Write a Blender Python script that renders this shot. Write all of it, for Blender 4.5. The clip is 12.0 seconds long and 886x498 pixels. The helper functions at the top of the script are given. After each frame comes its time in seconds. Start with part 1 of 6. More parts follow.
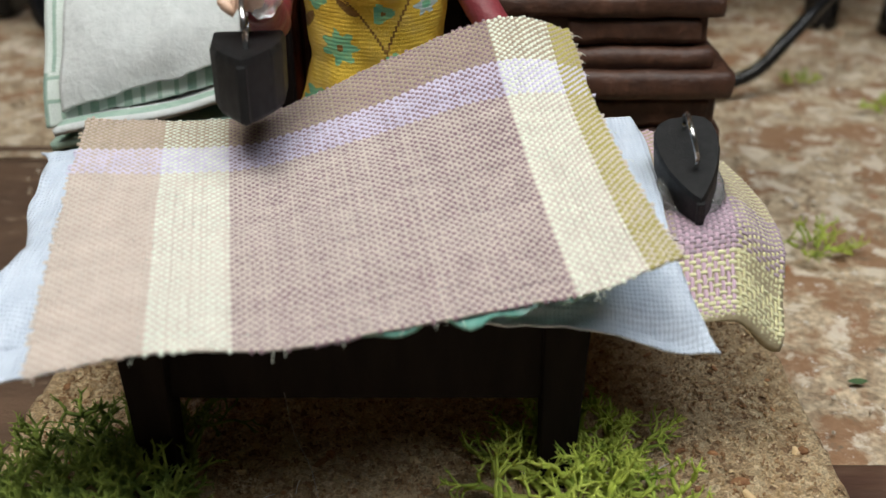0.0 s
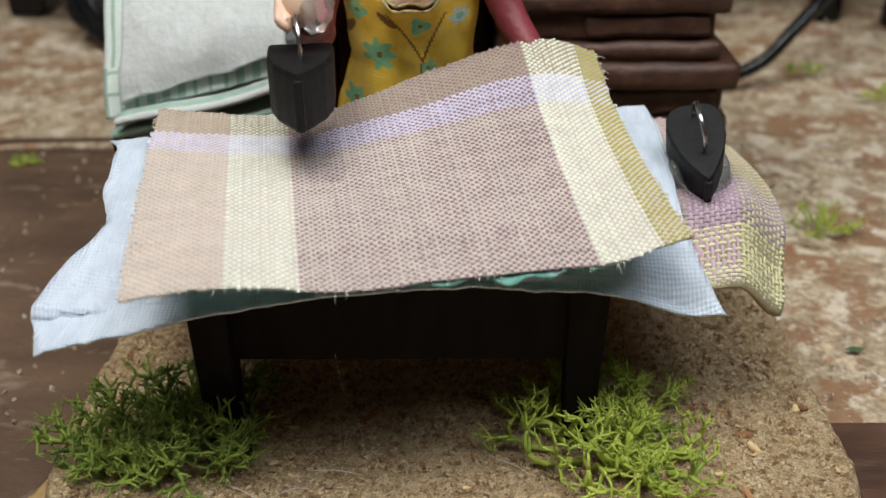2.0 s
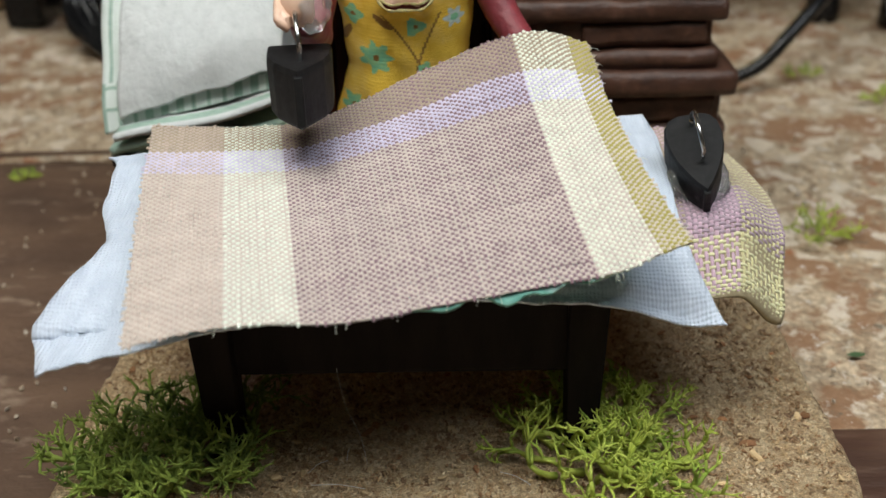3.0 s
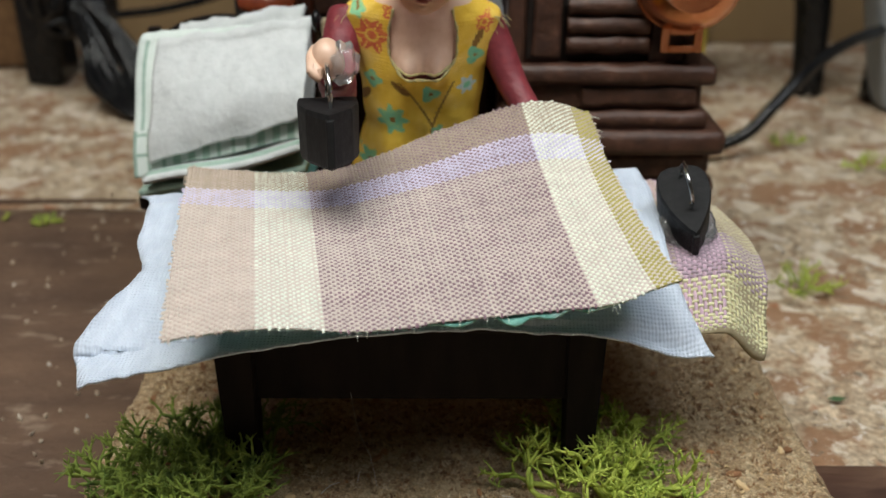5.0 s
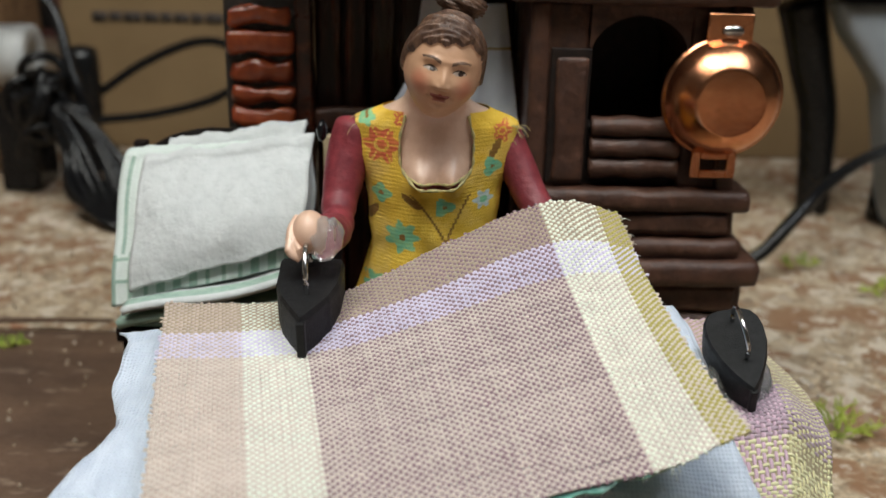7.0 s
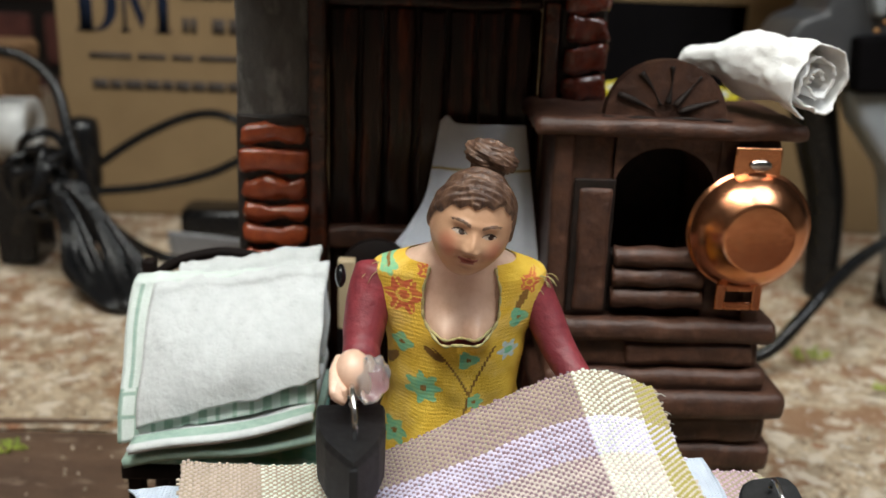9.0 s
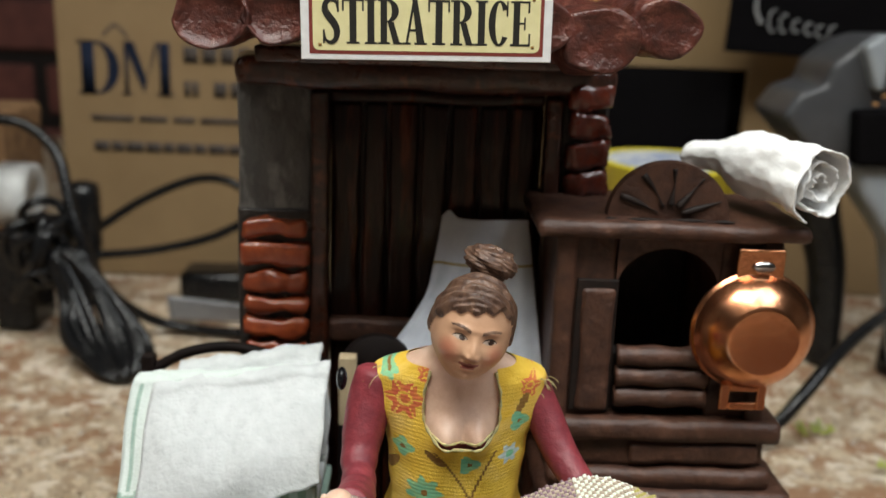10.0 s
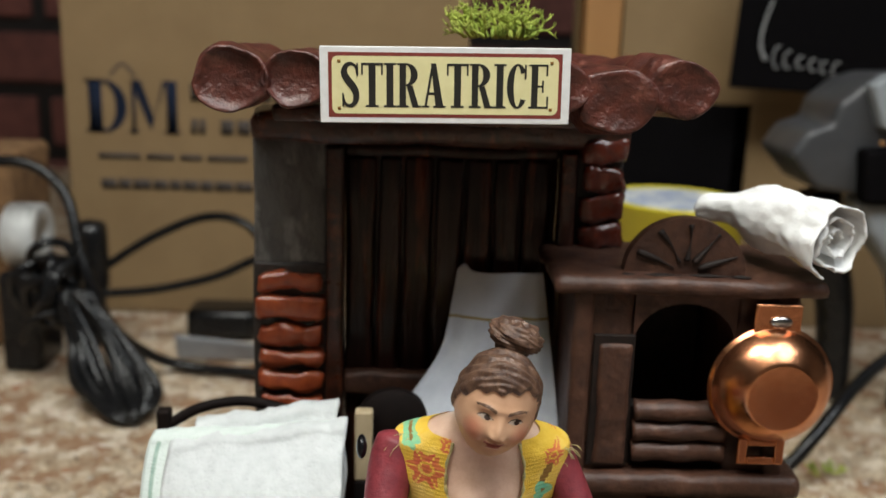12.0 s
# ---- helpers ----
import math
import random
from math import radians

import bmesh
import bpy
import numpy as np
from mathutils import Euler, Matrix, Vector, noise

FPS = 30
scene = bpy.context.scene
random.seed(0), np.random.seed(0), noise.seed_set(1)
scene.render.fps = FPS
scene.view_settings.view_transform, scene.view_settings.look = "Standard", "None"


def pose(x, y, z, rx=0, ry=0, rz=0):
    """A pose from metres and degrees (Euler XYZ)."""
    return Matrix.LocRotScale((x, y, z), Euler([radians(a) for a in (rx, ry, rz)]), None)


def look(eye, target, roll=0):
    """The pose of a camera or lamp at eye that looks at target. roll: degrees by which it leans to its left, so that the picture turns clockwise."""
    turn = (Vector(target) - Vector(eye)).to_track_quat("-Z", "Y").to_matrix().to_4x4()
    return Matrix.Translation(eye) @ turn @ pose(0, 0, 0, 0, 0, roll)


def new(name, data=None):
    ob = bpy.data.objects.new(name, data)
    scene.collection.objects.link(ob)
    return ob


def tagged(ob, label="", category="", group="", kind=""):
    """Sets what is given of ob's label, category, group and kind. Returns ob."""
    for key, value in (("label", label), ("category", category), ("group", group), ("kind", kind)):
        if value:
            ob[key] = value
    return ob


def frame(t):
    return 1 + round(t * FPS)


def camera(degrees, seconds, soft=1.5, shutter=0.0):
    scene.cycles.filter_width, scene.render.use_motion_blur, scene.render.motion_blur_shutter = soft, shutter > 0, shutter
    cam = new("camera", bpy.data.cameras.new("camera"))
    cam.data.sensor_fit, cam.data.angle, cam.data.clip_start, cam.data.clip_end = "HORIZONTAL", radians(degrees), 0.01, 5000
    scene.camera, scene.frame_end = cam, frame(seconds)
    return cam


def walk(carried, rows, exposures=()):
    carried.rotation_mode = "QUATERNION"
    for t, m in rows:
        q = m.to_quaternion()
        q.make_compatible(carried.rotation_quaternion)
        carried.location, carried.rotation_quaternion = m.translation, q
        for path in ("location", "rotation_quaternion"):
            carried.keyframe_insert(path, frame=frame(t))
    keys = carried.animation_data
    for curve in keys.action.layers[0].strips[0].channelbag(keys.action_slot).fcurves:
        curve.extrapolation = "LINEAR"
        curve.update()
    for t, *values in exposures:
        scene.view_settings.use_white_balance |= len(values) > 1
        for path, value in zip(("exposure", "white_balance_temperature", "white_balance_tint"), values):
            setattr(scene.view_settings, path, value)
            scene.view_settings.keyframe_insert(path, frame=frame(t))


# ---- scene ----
cam = camera(49.9, 12.0)
METRES, EYE, TILT, LEAN, TURN = 0.16, 0.15, -29.5, 0.0, 0.0
ROWS = [
    (0.0, 0.0, 0.0, 0.0, -0.0, 0.0, 0.0),
    (0.5, 0.0091, -0.0733, -0.029, -0.07, 0.43, 0.05),
    (1.0, -0.0238, -0.1091, -0.0295, 0.26, -0.03, -0.37),
    (1.5, -0.0106, -0.125, -0.035, 0.41, -0.48, -0.17),
    (2.0, -0.0335, -0.1308, -0.0227, 0.53, -0.43, 0.25),
    (2.5, -0.0338, -0.1071, -0.0157, 0.68, -0.81, 0.68),
    (3.0, -0.0318, -0.1315, -0.0091, 0.58, -0.26, 1.0),
    (5.0, -0.0573, -0.2369, -0.0584, 0.04, 3.92, -0.12),
    (5.5, -0.0743, -0.2219, -0.0282, -0.04, 4.73, -0.01),
    (6.0, -0.0831, -0.1584, -0.0311, -1.32, 7.51, -0.45),
    (6.5, -0.0986, -0.1048, -0.0333, -1.03, 9.12, -0.19),
    (7.0, -0.1155, -0.0774, 0.0188, -1.39, 9.96, -0.66),
    (9.0, -0.1649, -0.0614, 0.1926, -2.06, 11.88, -1.12),
    (9.5, -0.1703, -0.0717, 0.244, -2.0, 12.94, -1.27),
    (10.0, -0.1732, -0.0765, 0.2948, -2.17, 14.13, -1.25),
    (10.5, -0.1666, -0.1012, 0.3464, -2.52, 15.25, -1.31),
    (11.0, -0.183, -0.1036, 0.3497, -2.64, 15.66, -1.4),
    (11.5, -0.1841, -0.1005, 0.3547, -2.38, 15.59, -1.13),
    (12.0, -0.2023, -0.0916, 0.3478, -2.1, 15.46, -0.97),
]
walk(cam, [(t, pose(0, 0, EYE, TILT, LEAN, TURN) @ pose(METRES * x, METRES * y, METRES * z, 90 + pitch, roll, yaw)) for t, x, y, z, yaw, pitch, roll in ROWS],
     exposures=[(0.0, -0.17), (7.0, -0.23), (9.0, 0.10), (12.0, 0.03)])

# depth of field of a phone held close to a small model
cam.data.dof.use_dof = True
cam.data.dof.focus_distance = 0.205
cam.data.dof.aperture_fstop = 15.0

# ---- light: a closed room with a ceiling lamp above the display ----
world = bpy.data.worlds.new("room_air")
scene.world = world
world.use_nodes = True
world.node_tree.nodes["Background"].inputs[0].default_value = (0.6, 0.65, 0.7, 1)
world.node_tree.nodes["Background"].inputs[1].default_value = 0.2


def area_lamp(name, at, target, sx, sy, watts, colour):
    data = bpy.data.lights.new(name, "AREA")
    data.shape, data.size, data.size_y, data.energy, data.color = "RECTANGLE", sx, sy, watts, colour
    ob = new(name, data)
    ob.matrix_world = look(at, target)
    return ob


area_lamp("hanging_lamp_light", (-0.12, -0.06, 0.86), (0.0, 0.18, 0), 0.5, 0.3, 5.6, (0.98, 1.0, 0.93))
# added fill from the upper right; the room has no window
area_lamp("window_light", (0.51, -0.20, 1.25), (0.08, 0.25, 0.03), 0.6, 0.6, 9.2, (0.92, 0.97, 1.0))


# ---- materials ----
def mat(name, colour, second=None, rough=0.6, scale=300.0, mix=(0.35, 0.7), bump=0.3, bump_scale=1500.0, depth=0.0003,
        metal=0.0, third=None, third_scale=60.0, third_mix=(0.5, 0.72), coat=0.0, sheen=0.0, spread=0.0, stretch=(1, 1, 1), rough_var=0.12, spec=0.5, linen=0.0):
    m = bpy.data.materials.new(name)
    m.use_nodes = True
    nt = m.node_tree
    b = nt.nodes["Principled BSDF"]
    link = nt.links.new
    co = nt.nodes.new("ShaderNodeTexCoord")
    mp = nt.nodes.new("ShaderNodeMapping")
    mp.inputs["Scale"].default_value = stretch
    link(co.outputs["Object"], mp.inputs["Vector"])

    def noise_node(s, detail=6.0, r=0.6):
        n = nt.nodes.new("ShaderNodeTexNoise")
        n.inputs["Scale"].default_value, n.inputs["Detail"].default_value, n.inputs["Roughness"].default_value = s, detail, r
        link(mp.outputs[0], n.inputs["Vector"])
        return n

    def ramp(src, lo, hi):
        r = nt.nodes.new("ShaderNodeMapRange")
        r.inputs["From Min"].default_value, r.inputs["From Max"].default_value = lo, hi
        link(src, r.inputs["Value"])
        return r.outputs[0]

    def blend(fac, a, c):
        x = nt.nodes.new("ShaderNodeMix")
        x.data_type = "RGBA"
        link(fac, x.inputs[0])
        for sock, val in ((x.inputs[6], a), (x.inputs[7], c)):
            if isinstance(val, tuple):
                sock.default_value = (*val, 1)
            else:
                link(val, sock)
        return x.outputs[2]

    second = second or tuple(c * 0.75 for c in colour)
    n1 = noise_node(scale)
    out = blend(ramp(n1.outputs[0], *mix), colour, second)
    if third:
        out = blend(ramp(noise_node(third_scale, 4.0).outputs[0], *third_mix), out, third)
    if spread:
        info = nt.nodes.new("ShaderNodeObjectInfo")
        hs = nt.nodes.new("ShaderNodeHueSaturation")
        link(ramp(info.outputs["Random"], 0, 1), hs.inputs["Value"])
        hs.inputs["Value"].default_value = 1
        mr = nt.nodes.new("ShaderNodeMapRange")
        mr.inputs["To Min"].default_value, mr.inputs["To Max"].default_value = 1 - spread, 1 + spread
        link(info.outputs["Random"], mr.inputs["Value"])
        link(mr.outputs[0], hs.inputs["Value"])
        link(out, hs.inputs["Color"])
        out = hs.outputs[0]
    link(out, b.inputs["Base Color"])
    n2 = noise_node(bump_scale, 4.0)
    if bump:
        bp = nt.nodes.new("ShaderNodeBump")
        bp.inputs["Strength"].default_value, bp.inputs["Distance"].default_value = bump, depth
        height = n2.outputs[0]
        # crossing threads, linen metres apart
        for axis in (("X", "Y") if linen else ()):
            w = nt.nodes.new("ShaderNodeTexWave")
            w.bands_direction = axis
            w.inputs["Scale"].default_value = 2 * math.pi / (20 * linen)
            w.inputs["Distortion"].default_value, w.inputs["Detail Scale"].default_value = 1.5, 1.0
            link(co.outputs["Object"], w.inputs["Vector"])
            add = nt.nodes.new("ShaderNodeMath")
            add.operation = "ADD"
            link(height, add.inputs[0])
            link(w.outputs["Fac"], add.inputs[1])
            height = add.outputs[0]
        link(height, bp.inputs["Height"])
        link(bp.outputs[0], b.inputs["Normal"])
    rr = nt.nodes.new("ShaderNodeMapRange")
    rr.inputs["To Min"].default_value, rr.inputs["To Max"].default_value = max(rough - rough_var, 0.03), min(rough + rough_var, 1)
    link(n1.outputs[0], rr.inputs["Value"])
    link(rr.outputs[0], b.inputs["Roughness"])
    b.inputs["Metallic"].default_value = metal
    b.inputs["Specular IOR Level"].default_value = spec
    b.inputs["Coat Weight"].default_value = coat
    b.inputs["Coat Roughness"].default_value = 0.15
    b.inputs["Sheen Weight"].default_value = sheen
    return m


def grain_mat(name, colours, cell, rough=0.85, bump=0.6, depth=0.0008, patch=None, patch_scale=12.0, patch_mix=(0.5, 0.62)):
    """Crumbly granules: cells of several colours with relief, and larger patches."""
    m = bpy.data.materials.new(name)
    m.use_nodes = True
    nt = m.node_tree
    b = nt.nodes["Principled BSDF"]
    link = nt.links.new
    co = nt.nodes.new("ShaderNodeTexCoord")
    warp = nt.nodes.new("ShaderNodeTexNoise")
    warp.inputs["Scale"].default_value, warp.inputs["Detail"].default_value = cell * 0.6, 5
    link(co.outputs["Object"], warp.inputs["Vector"])
    mixv = nt.nodes.new("ShaderNodeVectorMath")
    mixv.operation = "MULTIPLY_ADD"
    mixv.inputs[1].default_value = (1.6 / cell,) * 3
    link(warp.outputs["Color"], mixv.inputs[0])
    link(co.outputs["Object"], mixv.inputs[2])
    vo = nt.nodes.new("ShaderNodeTexVoronoi")
    vo.inputs["Scale"].default_value = cell
    link(mixv.outputs[0], vo.inputs["Vector"])
    sep = nt.nodes.new("ShaderNodeSeparateColor")
    link(vo.outputs["Color"], sep.inputs[0])
    cr = nt.nodes.new("ShaderNodeValToRGB")
    el = cr.color_ramp.elements
    for i, c in enumerate(colours):
        e = el[i] if i < 2 else el.new(0.5)
        e.color = (*c, 1)
    for i in range(len(colours)):
        el[i].position = i / (len(colours) - 1)
    for i, c in enumerate(colours):
        el[i].color = (*c, 1)
    link(sep.outputs[0], cr.inputs[0])
    out = cr.outputs[0]
    fine = nt.nodes.new("ShaderNodeTexNoise")
    fine.inputs["Scale"].default_value, fine.inputs["Detail"].default_value = cell * 2.2, 6
    link(co.outputs["Object"], fine.inputs["Vector"])
    mr = nt.nodes.new("ShaderNodeMapRange")
    mr.inputs["From Min"].default_value, mr.inputs["From Max"].default_value = 0.3, 0.7
    mr.inputs["To Min"].default_value, mr.inputs["To Max"].default_value = 0.55, 1.3
    link(fine.outputs[0], mr.inputs["Value"])
    mul = nt.nodes.new("ShaderNodeMix")
    mul.data_type, mul.blend_type = "RGBA", "MULTIPLY"
    mul.inputs[0].default_value = 1.0
    link(out, mul.inputs[6])
    link(mr.outputs[0], mul.inputs[7])
    out = mul.outputs[2]
    for col, sc, lo, hi in (patch or ()):
        pn = nt.nodes.new("ShaderNodeTexNoise")
        pn.inputs["Scale"].default_value, pn.inputs["Detail"].default_value, pn.inputs["Roughness"].default_value = sc, 7, 0.65
        off = nt.nodes.new("ShaderNodeVectorMath")
        off.inputs[1].default_value = (sc * 0.37, sc * 0.11, 3.0)
        link(co.outputs["Object"], off.inputs[0])
        link(off.outputs[0], pn.inputs["Vector"])
        pr = nt.nodes.new("ShaderNodeMapRange")
        pr.inputs["From Min"].default_value, pr.inputs["From Max"].default_value = lo, hi
        pr.inputs["To Max"].default_value = 0.85
        link(pn.outputs[0], pr.inputs["Value"])
        x = nt.nodes.new("ShaderNodeMix")
        x.data_type = "RGBA"
        link(pr.outputs[0], x.inputs[0])
        link(out, x.inputs[6])
        x.inputs[7].default_value = (*col, 1)
        out = x.outputs[2]
    link(out, b.inputs["Base Color"])
    add = nt.nodes.new("ShaderNodeMath")
    add.operation = "ADD"
    link(fine.outputs[0], add.inputs[0])
    link(sep.outputs[1], add.inputs[1])
    bp = nt.nodes.new("ShaderNodeBump")
    bp.inputs["Strength"].default_value, bp.inputs["Distance"].default_value = bump, depth
    link(add.outputs[0], bp.inputs["Height"])
    link(bp.outputs[0], b.inputs["Normal"])
    b.inputs["Roughness"].default_value = rough
    return m


def thread_mat(name, colour):
    return mat(name, colour, tuple(c * 0.86 for c in colour), 0.9, 260, (0.35, 0.7), 0.5, 9000, 0.0001, sheen=0.25,
               third=tuple(c * 0.9 for c in colour), third_scale=40)


M_STONE = grain_mat("speckled_stone_ground", [(0.36, 0.26, 0.165), (0.54, 0.43, 0.30), (0.46, 0.36, 0.25), (0.29, 0.205, 0.13)], 260, 0.8, 0.5, 0.0012,
                    patch=[((0.25, 0.125, 0.06), 38, 0.49, 0.56), ((0.66, 0.58, 0.47), 75, 0.53, 0.60), ((0.30, 0.11, 0.045), 60, 0.61, 0.68), ((0.13, 0.11, 0.08), 120, 0.62, 0.69), ((0.74, 0.70, 0.64), 170, 0.6, 0.67)])
M_BOARD = mat("brown_board", (0.14, 0.082, 0.05), (0.075, 0.042, 0.026), 0.75, 45, (0.35, 0.65), 0.9, 260, 0.0012, third=(0.24, 0.17, 0.12), third_scale=130, third_mix=(0.58, 0.7), stretch=(0.5, 1, 1))
M_PLANK = mat("dark_plank", (0.085, 0.04, 0.026), (0.045, 0.022, 0.015), 0.5, 60, (0.35, 0.65), 0.6, 300, 0.001, third=(0.15, 0.09, 0.06), third_scale=90, stretch=(0.25, 1, 1))
M_BASE = grain_mat("cork_chip_base", [(0.24, 0.13, 0.065), (0.66, 0.49, 0.29), (0.45, 0.29, 0.155), (0.76, 0.60, 0.38), (0.55, 0.38, 0.21)], 820, 0.92, 1.0, 0.0016,
                   patch=[((0.20, 0.11, 0.055), 160, 0.60, 0.70), ((0.62, 0.47, 0.29), 60, 0.55, 0.66)])
M_CHIPRED = mat("red_brown_crumb", (0.40, 0.20, 0.09), (0.27, 0.12, 0.055), 0.9, 700, bump=0.7, spread=0.35)
M_CHIP = mat("wood_chip", (0.62, 0.46, 0.26), (0.45, 0.3, 0.15), 0.8, 500, spread=0.35)
M_TABLE = mat("dark_stained_wood", (0.010, 0.006, 0.005), (0.005, 0.003, 0.003), 0.7, 200, stretch=(1, 1, 0.2), spec=0.15)
M_DOOR = mat("dark_varnished_wood", (0.026, 0.0058, 0.0026), (0.007, 0.0028, 0.0018), 0.30, 260, (0.35, 0.65), 0.9, 420, 0.0009, stretch=(1, 1, 0.12), third=(0.11, 0.026, 0.009), third_scale=210, third_mix=(0.55, 0.68), coat=0.12, spec=0.25)
M_RED = mat("varnished_red_brown", (0.060, 0.015, 0.0070), (0.018, 0.0065, 0.0042), 0.30, 220, (0.4, 0.65), 0.8, 420, 0.0008, coat=0.35, third=(0.13, 0.035, 0.016), third_scale=170, third_mix=(0.58, 0.7))
M_PLASTER = mat("grey_plaster", (0.12, 0.117, 0.112), (0.06, 0.058, 0.056), 0.34, 220, (0.35, 0.7), 1.0, 330, 0.0014, third=(0.24, 0.235, 0.225), third_scale=160, third_mix=(0.52, 0.7), stretch=(1, 1, 0.45))
M_MORTAR = mat("dark_mortar", (0.035, 0.028, 0.024), (0.015, 0.012, 0.011), 0.5, 500, bump=0.6, third=(0.2, 0.19, 0.18), third_scale=350, third_mix=(0.62, 0.7))
M_BRICK = mat("glazed_orange_brick", (0.36, 0.075, 0.022), (0.22, 0.035, 0.013), 0.33, 320, (0.35, 0.7), 0.5, 700, 0.0004, coat=0.35, spread=0.2)
M_BRICKDK = mat("glazed_dark_brick", (0.1445, 0.0255, 0.0119), (0.0595, 0.0136, 0.0085), 0.28, 320, (0.35, 0.7), 0.5, 700, 0.0004, coat=0.4, spread=0.2)
M_TILE = mat("painted_roof_tile", (0.100, 0.024, 0.015), (0.040, 0.011, 0.008), 0.42, 240, (0.35, 0.7), 0.9, 420, 0.0009, third=(0.20, 0.07, 0.048), third_scale=150, third_mix=(0.58, 0.75), coat=0.15)
M_OVEN = mat("brown_painted_clay", (0.080, 0.033, 0.019), (0.039, 0.016, 0.010), 0.52, 180, (0.35, 0.68), 0.8, 420, 0.0007, third=(0.13, 0.060, 0.038), third_scale=140, third_mix=(0.55, 0.75), coat=0.03)
# black wash of the grooves; also the shade painted inside the opening
M_OVENDK = mat("black_wash_and_shade", (0.022, 0.013, 0.010), (0.011, 0.008, 0.007), 0.6, 300, spec=0.25)
M_COPPER = mat("copper", (0.78, 0.36, 0.19), (0.66, 0.27, 0.13), 0.24, 250, (0.35, 0.7), 0.22, 650, 0.0003, metal=1.0, rough_var=0.06)
M_PAPER = mat("white_paper", (0.78, 0.78, 0.77), (0.7, 0.7, 0.69), 0.7, 400, bump=0.1)
M_CREAM = mat("cream_print", (0.78, 0.72, 0.40), (0.72, 0.66, 0.34), 0.55, 200, bump=0.05)
M_FRAME = mat("dark_red_print", (0.22, 0.035, 0.025), None, 0.55, 300, bump=0.05)
M_INK = mat("black_print", (0.018, 0.017, 0.014), None, 0.5, 300, bump=0.05)
M_IRON = mat("matt_black_iron", (0.009, 0.009, 0.010), (0.005, 0.005, 0.006), 0.6, 500, bump=0.6, bump_scale=2500, spec=0.3)
M_GLUE = bpy.data.materials.new("clear_glue")
M_GLUE.use_nodes = True
_g = M_GLUE.node_tree.nodes["Principled BSDF"]
_g.inputs["Base Color"].default_value = (0.9, 0.9, 0.9, 1)
_g.inputs["Transmission Weight"].default_value = 0.85
_g.inputs["Roughness"].default_value = 0.08
_g.inputs["IOR"].default_value = 1.4
M_WIRE = mat("bright_wire", (0.7, 0.7, 0.7), None, 0.2, 300, metal=1.0, bump=0)
M_TOWEL = mat("white_napkin", (0.59, 0.61, 0.61), (0.52, 0.545, 0.545), 0.9, 300, bump=0.9, bump_scale=330, depth=0.0007, sheen=0.2)
M_GREEN = mat("pale_green_check", (0.36, 0.48, 0.41), (0.26, 0.38, 0.32), 0.9, 500, bump=0.8, bump_scale=1500)
M_PALE = mat("pale_mint_cloth", (0.64, 0.70, 0.67), (0.58, 0.65, 0.61), 0.9, 500, bump=0.8, bump_scale=1500)
M_TEAL = mat("teal_lining_cloth", (0.11, 0.33, 0.27), (0.24, 0.48, 0.42), 0.9, 300, bump=0.8, bump_scale=1500, third=(0.6, 0.72, 0.7), third_scale=90)
M_BLUE = mat("pale_blue_cloth", (0.63, 0.70, 0.82), (0.54, 0.61, 0.73), 0.92, 320, (0.38, 0.62), 0.7, 1500, 0.00016, sheen=0.2, third=(0.50, 0.57, 0.70), third_scale=80, third_mix=(0.55, 0.75), stretch=(1, 0.35, 1), linen=0.0008)
M_GAUZE = mat("white_gauze", (0.68, 0.72, 0.79), (0.58, 0.62, 0.70), 0.85, 150, bump=0.5, bump_scale=2500)
M_GOLD = mat("ochre_thread", (0.42, 0.32, 0.12), None, 0.7, 600)
M_MOSS = mat("olive_lichen", (0.145, 0.21, 0.028), (0.27, 0.34, 0.055), 0.75, 350, bump=0.6, third=(0.06, 0.11, 0.02), third_scale=120)
M_MOSSL = mat("lime_lichen", (0.34, 0.42, 0.045), (0.48, 0.54, 0.11), 0.75, 350, bump=0.6, third=(0.16, 0.27, 0.03), third_scale=120)
M_SKIN = mat("painted_skin", (0.80, 0.56, 0.43), (0.70, 0.45, 0.32), 0.36, 130, (0.4, 0.62), bump=0.35, bump_scale=600, coat=0.25)
def rosy(m, spots, colour, radius):
    """Painted blush that fades out round each spot."""
    nt = m.node_tree
    b = nt.nodes["Principled BSDF"]
    out = b.inputs["Base Color"].links[0].from_socket
    co = nt.nodes.new("ShaderNodeTexCoord")
    for sp in spots:
        d = nt.nodes.new("ShaderNodeVectorMath")
        d.operation = "DISTANCE"
        d.inputs[1].default_value = sp
        nt.links.new(co.outputs["Object"], d.inputs[0])
        r = nt.nodes.new("ShaderNodeMapRange")
        r.interpolation_type = "SMOOTHSTEP"
        r.inputs["From Min"].default_value, r.inputs["From Max"].default_value = radius, radius * 0.2
        r.inputs["To Max"].default_value = 0.85
        nt.links.new(d.outputs["Value"], r.inputs["Value"])
        x = nt.nodes.new("ShaderNodeMix")
        x.data_type = "RGBA"
        nt.links.new(r.outputs[0], x.inputs[0])
        nt.links.new(out, x.inputs[6])
        x.inputs[7].default_value = (*colour, 1)
        out = x.outputs[2]
    nt.links.new(out, b.inputs["Base Color"])


